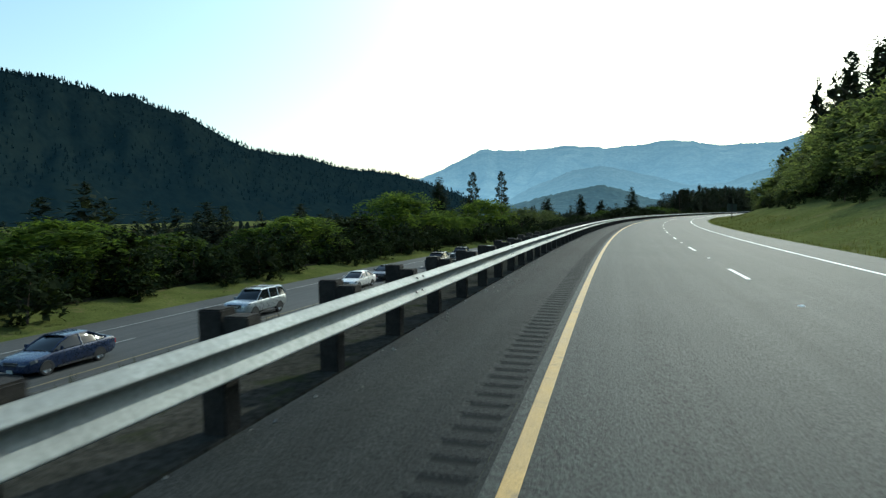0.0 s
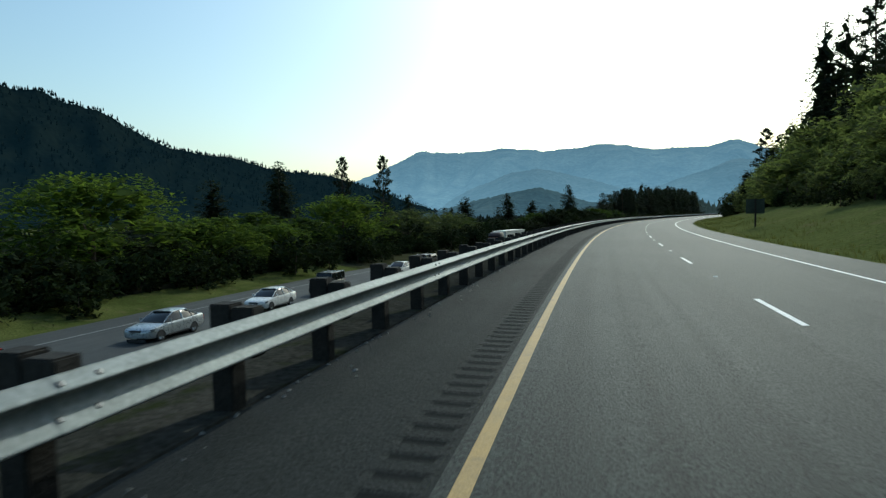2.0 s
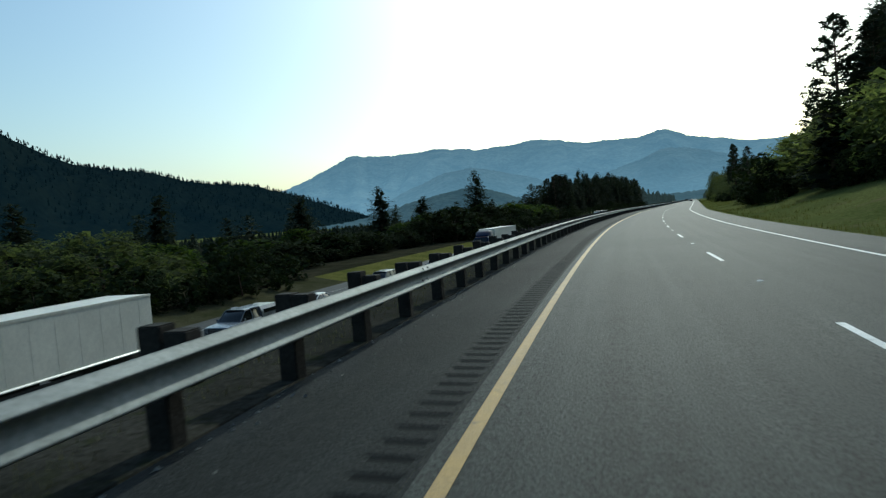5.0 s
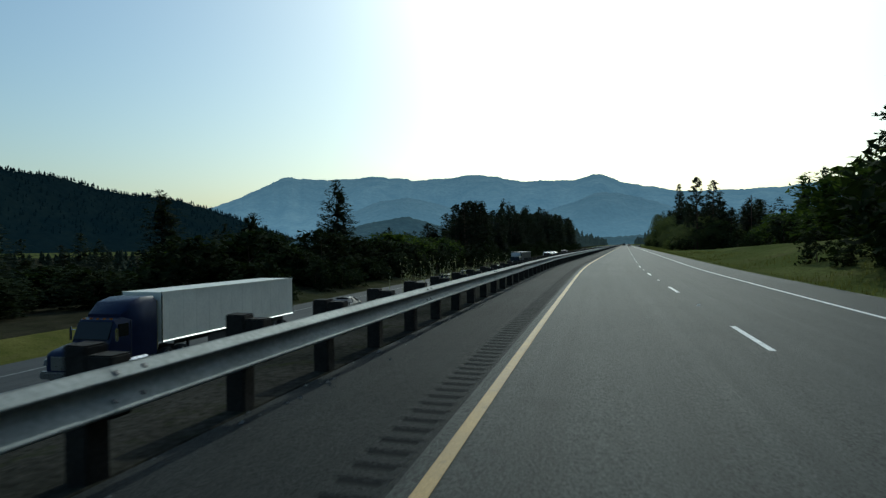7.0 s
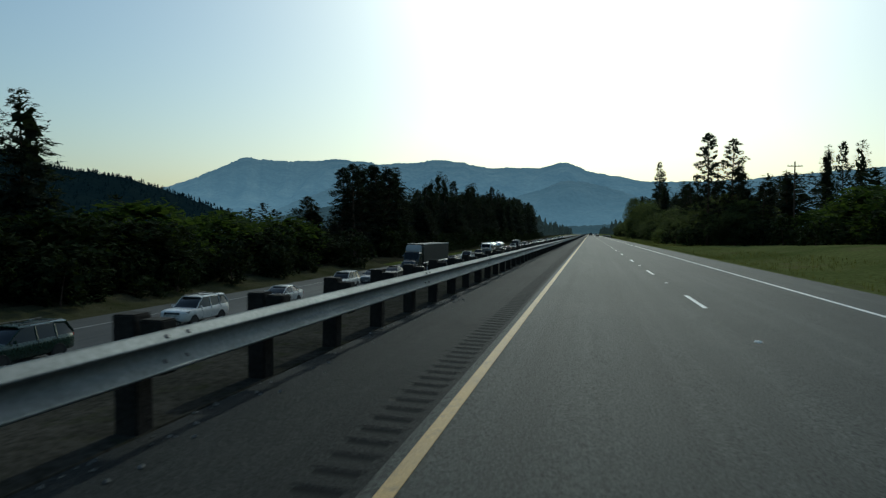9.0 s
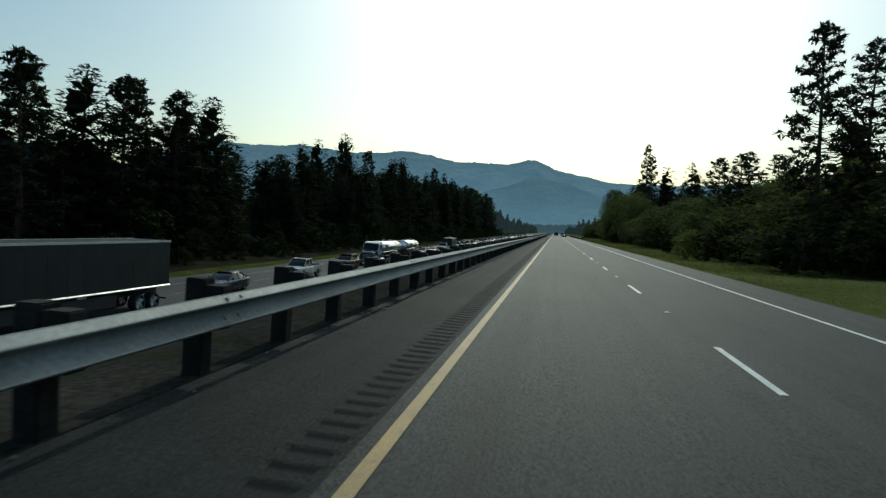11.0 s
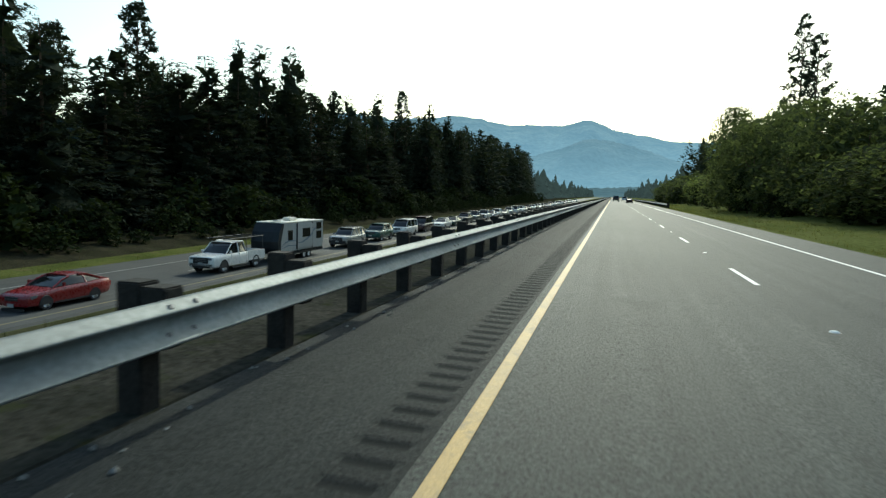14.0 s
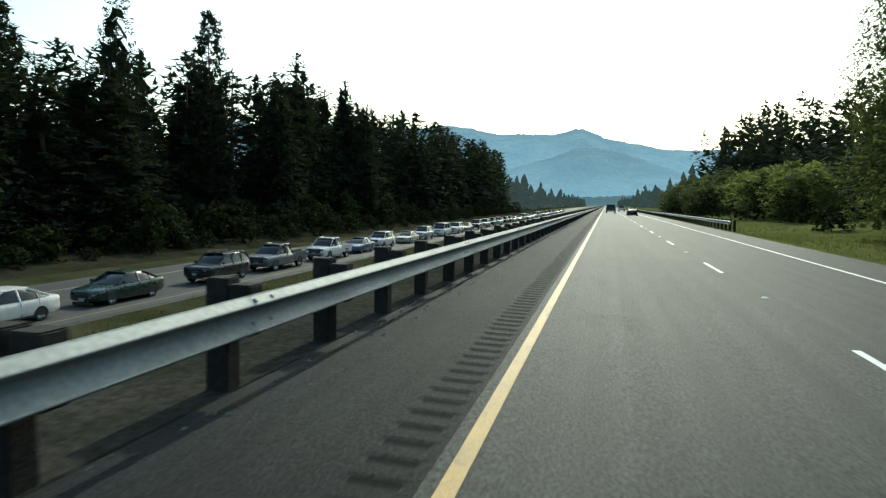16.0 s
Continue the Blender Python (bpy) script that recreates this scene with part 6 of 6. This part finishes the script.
def tank_details(parent, y0, y1, z=2.25):
    part("walkway", boxed(-.3, y1 + .6, z + .90, .3, y0 - .6, z + .98, .01), M_CHROME, parent)
    for y in ((y0 * 2 + y1) / 3, (y0 + y1 * 2) / 3):
        part("hatch", cyl(bmesh.new(), (0, y, z + .9), (0, y, z + 1.1), .28, .25, 16), M_CHROME, parent)
    for side in (-1, 1):
        part("hose_tray", boxed(side * 1.0 - .14, y1 + .5, 1.14, side * 1.0 + .16, y0 - .5, 1.34, .02), M_CHROME, parent)
        # unreadable lettering as plain bars
        for n, dz, hh in ((5, .24, .17), (4, -.06, .07)):
            for k in range(n):
                w = math.sqrt(max(0.0, 1 - (dz / .92) ** 2)) * 1.18
                part("lettering", boxed(side * w - .05, y0 - 1.32 - k * .30, z + dz - hh, side * w + .012, y0 - 1.1 - k * .30, z + dz + hh), M_INK, parent, "dark blurred lettering")


def tanker():
    """Rigid tank lorry: teal and white cab, polished tank."""
    t = tractor(("cab_white", (0.62, 0.64, 0.64)), "white and teal tank lorry with a polished oval tank", sleeper=False)
    t.name = "tank_lorry"
    for side in (-1, 1):
        part("stripe", boxed(side * 1.195 - .012, -3.28, 1.0, side * 1.195 + .016, -1.95, 1.45), paint("teal", (0.02, 0.20, 0.19)), t, "teal stripe")
    part("tank_chassis", boxed(-.5, -15.0, .85, .5, -3.4, 1.24, .02), M_FRAME, t)
    part("bonnet_skin", loft(bmesh.new(), [[(x * w, y, lo + (hi - lo) * z) for x, z in ((.95, .1), (1.012, .45), (.945, .86), (.7, 1.02), (-.7, 1.02), (-.945, .86), (-1.012, .45), (-.95, .1))] for y, w, lo, hi in ((0.02, .78, .75, 1.55), (-.15, .93, .72, 1.73), (-.9, 1.01, .72, 1.87), (-1.84, 1.09, .75, 1.985))]), paint("dark_teal", (0.008, 0.038, 0.040)), t, "dark teal bonnet", True)
    for side in (-1, 1):
        for y0, y1 in ((-5.2, -8.1), (-11.1, -14.0)):
            part("mudguard", boxed(side * 1.02 - .26, y1, 1.14, side * 1.02 + .28, y0, 1.20, .02), M_CHROME, t, "bright flat mudguard")
    tank_shell("tank", -4.2, -14.6, t)
    tank_details(t, -4.2, -14.6)
    duals(t, (-11.9, -13.2))
    return t


def tank_trailer():
    t = tagged(new("tank_trailer"), "polished oval tank trailer on a drawbar", "trailer", "jammed lorries")
    tank_shell("tank", -1.2, -9.2, t, 2.2, 1.15, .85)
    tank_details(t, -1.2, -9.2, 2.15)
    for side in (-1, 1):
        for y0, y1 in ((-1.2, -2.8), (-6.2, -9.1)):
            part("mudguard", boxed(side * 1.02 - .26, y1, 1.14, side * 1.02 + .28, y0, 1.20, .02), M_CHROME, t, "bright flat mudguard")
    part("chassis", boxed(-.5, -9.2, .85, .5, -.6, 1.30, .02), M_FRAME, t)
    part("drawbar", cyl(bmesh.new(), (0, 1.4, .8), (0, -1.2, .9), .07, .07, 8), M_FRAME, t)
    duals(t, (-2.0, -7.0, -8.3))
    return t


place_car(tanker(), 455.6, LINE_O)
place_car(tank_trailer(), 474.0, LINE_O)


def travel_trailer():
    """White holiday caravan with a raked dark nose, a slide-out room, windows and roof units."""
    t = tagged(new("travel_trailer"), "white travel trailer with grey decals and dark nose", "trailer")
    side_profile = [(-.17, .62), (-.14, .9), (-.17, 1.55), (-.62, 2.83), (-6.80, 2.83), (-6.95, 2.70), (-6.95, .62)]
    # Walls in the shade-greyed panel; the sunlit roof keeps the full white.
    part("body", loft(bmesh.new(), [[(x, y, z) for y, z in side_profile] for x in (-1.1, -1.09, 1.09, 1.1)]), M_PALEPANEL, t)
    nose = [[(x, y + d, z) for y, z, d in ((.12, .60, -.05), (.34, 1.0, -.08), (.40, 1.5, -.10), (.16, 2.2, -.08), (-.30, 2.80, -.03))] + [(x, -.60, 2.815), (x, -.16, 1.54), (x, -.13, .9), (x, -.16, .60)] for x in (-1.095, 1.095)]
    mid = [[(x, y, z) for y, z in ((.12, .60), (.34, 1.0), (.40, 1.5), (.16, 2.2), (-.30, 2.80), (-.60, 2.82), (-.16, 1.54), (-.13, .9), (-.16, .60))] for x in (-.7, 0, .7)]
    part("front_cap", loft(bmesh.new(), [nose[0]] + mid + [nose[1]]), M_CAP, t, "dark front cap")
    part("roof", boxed(-1.14, -6.98, 2.825, 1.14, -.42, 2.90, .02), M_WHITEPANEL, t)
    part("slide_out", boxed(-1.18, -4.95, .86, -1.09, -2.52, 2.72, .01), M_PALEPANEL, t)
    part("seal", boxed(-1.165, -2.52, .80, -1.09, -2.43, 2.78), M_TRIM, t, "black rubber seal")
    part("seal", boxed(-1.165, -5.02, .80, -1.09, -4.95, 2.78), M_TRIM, t, "black rubber seal")
    for side in (-1, 1):
        for y0, y1, z0, z1, x in ((-1.84, -1.14, 1.54, 2.23, 1.1), (-4.5, -3.27, 1.67, 2.31, 1.18 if side < 0 else 1.1), (-6.62, -5.75, 2.18, 2.68, 1.1), (-6.62, -5.75, 1.42, 1.98, 1.1)):
            w = part("window", boxed(side * x - .02, y0, z0, side * x + .02, y1, z1, .01), M_GLASS, t)
            part("window_frame", boxed(side * x - .015, y0 - .05, z1, side * x + .03, y1 + .05, z1 + .05), M_TRIM, w)
        for x, path in ((1.105, ((-.20, 1.10, .03), (-.7, 1.34, .10), (-1.4, 1.46, .12), (-2.40, 1.42, .03))), (1.105, ((-.22, .98, .02), (-1.2, 1.12, .08), (-2.40, 1.08, .03))),
                        (1.185 if side < 0 else 1.105, ((-2.56, 1.26, .02), (-3.2, 1.24, .10), (-4.0, 1.44, .14), (-4.94, 1.84, .14))), (1.105, ((-5.04, 1.90, .15), (-5.5, 2.18, .12), (-5.72, 2.36, .04)))):
            part("decal", loft(bmesh.new(), [[(side * x, y, z), (side * (x + .004), y, z), (side * (x + .004), y, z + h), (side * x, y, z + h)] for y, z, h in path]), M_DECAL, t, "blue-grey swoosh decal")
        part("skirt", boxed(side * 1.09 - .01, -6.9, .45, side * 1.09 + .016, -.2, .72), M_CAP, t, "dark lower skirt")
        for y in (-3.75, -4.55):
            wheel(t, side * .98, y, .34, .22)
            part("fender", boxed(side * 1.08 - .02, y - .40, .66, side * 1.08 + .06, y + .40, .74, .02), M_TRIM, t)
    part("bumper", boxed(-1.05, -7.08, .50, 1.05, -6.95, .62, .02), M_FRAME, t)
    part("door", boxed(1.09, -3.0, .80, 1.12, -2.3, 2.6, .01), M_PALEPANEL, t)
    part("roof_unit", boxed(-.45, -3.85, 2.89, .35, -2.75, 3.16, .09), M_WHITEPANEL, t, "white roof air conditioner")
    part("roof_vent", boxed(-.3, -1.6, 2.89, .15, -1.1, 2.99, .03), M_PALEPANEL, t)
    part("ladder", cyl(bmesh.new(), (-.7, -7.03, .7), (-.7, -7.03, 2.9), .018, .018, 6), M_FRAME, t)
    part("drawbar", cyl(bmesh.new(), (0, 1.35, .55), (0, -.2, .62), .06, .06, 8), M_FRAME, t)
    part("awning", cyl(bmesh.new(), (1.16, -.9, 2.72), (1.16, -6.2, 2.72), .05, .05, 10), M_PALEPANEL, t)
    return t


place_car(travel_trailer(), 519.4, LINE_O)


# dark lorry with a box trailer and a pale roof fairing
_dark = tractor(("charcoal", (0.022, 0.025, 0.027)), "dark grey lorry tractor with a pale roof fairing", sleeper=False)
part("roof_fairing", loft(bmesh.new(), [[(x * w, y, 3.02 + (hi - 3.02) * z) for x, z in ((1, 0), (.98, .8), (.8, 1), (-.8, 1), (-.98, .8), (-1, 0))] for y, w, hi in ((-2.45, .95, 3.1), (-2.9, 1.1, 3.65), (-3.3, 1.16, 3.98))]), M_PALEPANEL, _dark, "pale roof fairing", True)
place_car(_dark, 390.0, LINE_O)
place_car(box_trailer(16.2, "dark grey box trailer with a pale roof edge", M_DARKPANEL), 394.0, LINE_O)

# traffic going the same way, far ahead
for s, o, kind, colour, label in ((690, 1.9, "pickup", BLACK, "dark pickup driving far ahead"), (668, 5.5, "sedan", MAROON, "dark red saloon driving far ahead"), (745, 5.4, "suv", WHITE, "white crossover driving far ahead"), (900, 2.0, "van", WHITE, "white van driving far ahead")):
    place_car(car(kind, colour, label, "pickup" if kind == "pickup" else "car"), s, o, z_road(o), 180)


# ---------------------------------------------------------------- small things by the road
def road_stud(s, o):
    """Low ceramic lane marker."""
    bm = bmesh.new()
    base = [bm.verts.new((math.cos(a) * .07, math.sin(a) * .07, 0)) for a in np.linspace(0, 2 * math.pi, 10, endpoint=False)]
    top = [bm.verts.new((math.cos(a) * .045, math.sin(a) * .045, .018)) for a in np.linspace(0, 2 * math.pi, 10, endpoint=False)]
    for i in range(10):
        bm.faces.new((base[i], base[(i + 1) % 10], top[(i + 1) % 10], top[i]))
    bm.faces.new(top)
    ob = mesh_ob("road_stud", bm, M_WHITE)
    tagged(ob, "worn white ceramic lane marker on the asphalt", "lane marker", "lane markers")
    ob.location = road(s, o, z_road(o) + 0.002)
    return ob


_stud = road_stud(DASH_0 - DASH_CYCLE * 3 + 7.6, LANE)
for i in range(-2, 62):
    p = road(DASH_0 + i * DASH_CYCLE + 7.6, LANE, z_road(LANE) + 0.002)
    copy_thing(_stud, pose(p.x, p.y, p.z))


def roadside_sign(s, o):
    """Back of a dark road sign on one timber post."""
    t = tagged(new("road_sign"), "weathered road sign panel on a timber post in the grass", "road sign")
    part("post", boxed(-.08, -.08, -.6, .08, .08, 3.15, .01), M_POST, t)
    panel = part("panel", boxed(-.9, .09, 1.55, .9, .12, 3.1, .02), M_SIGN, t, "dull grey-green sign panel")
    for z in (1.75, 2.3, 2.85):
        part("stiffener", boxed(-.85, .12, z, .85, .16, z + .06), M_BOLT, panel)
    p = road(s, o)
    t.matrix_world = pose(p.x, p.y, float(z_ground(s, o)), 0, 0, -math.degrees(heading(s)))
    return t


M_SIGN = surf("sign_backing", (0.028, 0.036, 0.028), (0.045, 0.055, 0.042), 0.8, 9, 0.8, 0.1, world_space=False)
roadside_sign(141.8, 14.9)


def utility_pole(s, o, top):
    t = tagged(new("utility_pole"), "weathered timber utility pole with a crossarm", "utility pole")
    h = top - float(z_ground(s, o))
    part("pole", cyl(bmesh.new(), (0, 0, -.5), (0, 0, h), .17, .11, 12), M_BARK, t)
    part("crossarm", boxed(-1.3, -.06, h - .9, 1.3, .06, h - .75, .01), M_BARK, t)
    for x in (-1.2, -.6, .6, 1.2):
        part("insulator", cyl(bmesh.new(), (x, 0, h - .76), (x, 0, h - .55), .05, .03, 8), M_RIM, t)
    p = road(s, o)
    t.matrix_world = pose(p.x, p.y, float(z_ground(s, o)), 0, 0, 10)
    return t


utility_pole(430, 36.5, 14.8)


def grass_stuff(name, s0, s1, o0, o1, count, height, mat, label):
    """Loose tufts of grass and weeds, three bent blades each."""
    rng = np.random.RandomState(4)
    ss, oo = rng.uniform(s0, s1, count), o0 + (o1 - o0) * rng.uniform(0, 1, count)
    a = heading(ss)
    x, y, z = np.interp(ss, S_GRID, _px) + np.cos(a) * oo, np.interp(ss, S_GRID, _py) - np.sin(a) * oo, z_ground(ss, oo)
    verts, faces = [], []
    for i in range(count):
        h = height * rng.uniform(0.4, 1.4)
        for b in range(3):
            t, w = rng.uniform(0, 6.283), 0.05 * height + 0.02
            dx, dy = math.cos(t) * h * rng.uniform(.1, .5), math.sin(t) * h * rng.uniform(.1, .5)
            k = len(verts)
            bx, by = x[i] + rng.uniform(-.15, .15), y[i] + rng.uniform(-.15, .15)
            verts += [(bx - dy / h * w * 2, by + dx / h * w * 2, z[i] - .05), (bx + dy / h * w * 2, by - dx / h * w * 2, z[i] - .05), (bx + dx, by + dy, z[i] + h)]
            faces.append((k, k + 1, k + 2))
    return tagged(new(name, raw_mesh(name, verts, faces, mat)), label, "grass", "", "stuff")


def litter(count):
    """Loose grit and scraps swept against the foot of the guardrail."""
    rng = np.random.RandomState(9)
    verts, faces = [], []
    for i in range(count):
        s, o = rng.uniform(-5, 600), -2.04 + abs(rng.normal(0, 0.2))
        r = rng.uniform(0.008, 0.03) 
        o = min(o, -1.5)
        c = road(s, o, z_road(o))
        k = len(verts)
        for a in range(4):
            t = a * 1.5708 + rng.uniform(-.4, .4)
            verts.append((c.x + math.cos(t) * r, c.y + math.sin(t) * r, c.z - 0.002))
        verts.append((c.x, c.y, c.z + r * rng.uniform(.5, 1.0)))
        faces += [(k, k + 1, k + 4), (k + 1, k + 2, k + 4), (k + 2, k + 3, k + 4), (k + 3, k, k + 4)]
    return tagged(new("roadside_grit", raw_mesh("roadside_grit", verts, faces, M_GRIT)), "pale grit and scraps along the guardrail's foot", "gravel", "", "stuff")


M_GRIT = surf("pale_grit", (0.10, 0.098, 0.09), (0.22, 0.215, 0.20), 3.0, 20, 0.9, 0.0)
litter(2600)
M_DRYGRASS = leaves("dry_grass", (0.045, 0.045, 0.020), (0.080, 0.074, 0.036), (0.042, 0.046, 0.018), 0.3)
M_STRAW = leaves("straw", (0.14, 0.145, 0.105), (0.25, 0.25, 0.19), (0.10, 0.11, 0.07), 0.4)
M_DULLGRASS = leaves("dull_grass", (0.040, 0.042, 0.018), (0.080, 0.074, 0.038), (0.056, 0.052, 0.026), 0.3)
M_GRASS = leaves("green_grass", (0.066, 0.078, 0.026), (0.110, 0.115, 0.044), (0.098, 0.094, 0.042), 0.5)
grass_stuff("median_weeds", -10, 700, -4.6, -20.2, 18000, 0.24, M_DRYGRASS, "dry weeds and grass on the median bank")
grass_stuff("verge_grass", 20, 700, 10.8, 18.0, 16000, 0.22, M_GRASS, "green grass on the verge beside the shoulder")
M_PALEGRASS = leaves("pale_grass", (0.10, 0.092, 0.060), (0.19, 0.172, 0.115), (0.08, 0.076, 0.045), 0.15)
grass_stuff("rail_weeds", 160, 222, -2.5, -4.9, 3500, 0.11, M_PALEGRASS, "pale dry grass behind the guardrail posts")
grass_stuff("edge_grass", 408, 540, -32.0, -34.0, 3000, 0.2, M_GRASS, "yellow-green grass strip at the edge of the wood")
grass_stuff("far_verge_grass", 0, 700, -33.0, -39.0, 8000, 0.26, M_DULLGRASS, "dull grass strip beyond the opposite carriageway")


def tall_weeds():
    """Stalks of tall dry weeds with ragged heads on the median bank."""
    rng = np.random.RandomState(12)
    verts, faces = [], []
    for i in range(60):
        s, o = rng.uniform(265, 277), rng.uniform(-8.5, -4.2)
        p = road(s, o)
        z0, top = float(z_ground(s, o)) - 0.05, rng.uniform(0.3, 1.2)
        lean = rng.uniform(-0.25, 0.25, 2)
        for b in range(9):
            f, k = 0.35 + 0.65 * b / 8, len(verts)
            t, w = rng.uniform(0, 6.283), rng.uniform(0.05, 0.16)
            c = (p.x + lean[0] * f, p.y + lean[1] * f, z0 + (top - z0) * f)
            verts += [c, (c[0] + math.cos(t) * w, c[1] + math.sin(t) * w, c[2] + rng.uniform(-.02, .16)), (c[0] + math.cos(t + .6) * w * .7, c[1] + math.sin(t + .6) * w * .7, c[2] + rng.uniform(.0, .12))]
            faces.append((k, k + 1, k + 2))
        k = len(verts)
        verts += [(p.x - .012, p.y, z0), (p.x + .012, p.y, z0), (p.x + lean[0], p.y + lean[1], top)]
        faces.append((k, k + 1, k + 2))
    return tagged(new("tall_weeds", raw_mesh("tall_weeds", verts, faces, M_STRAW)), "tall dry brown weeds on the median bank", "weeds", "", "stuff")


tall_weeds()
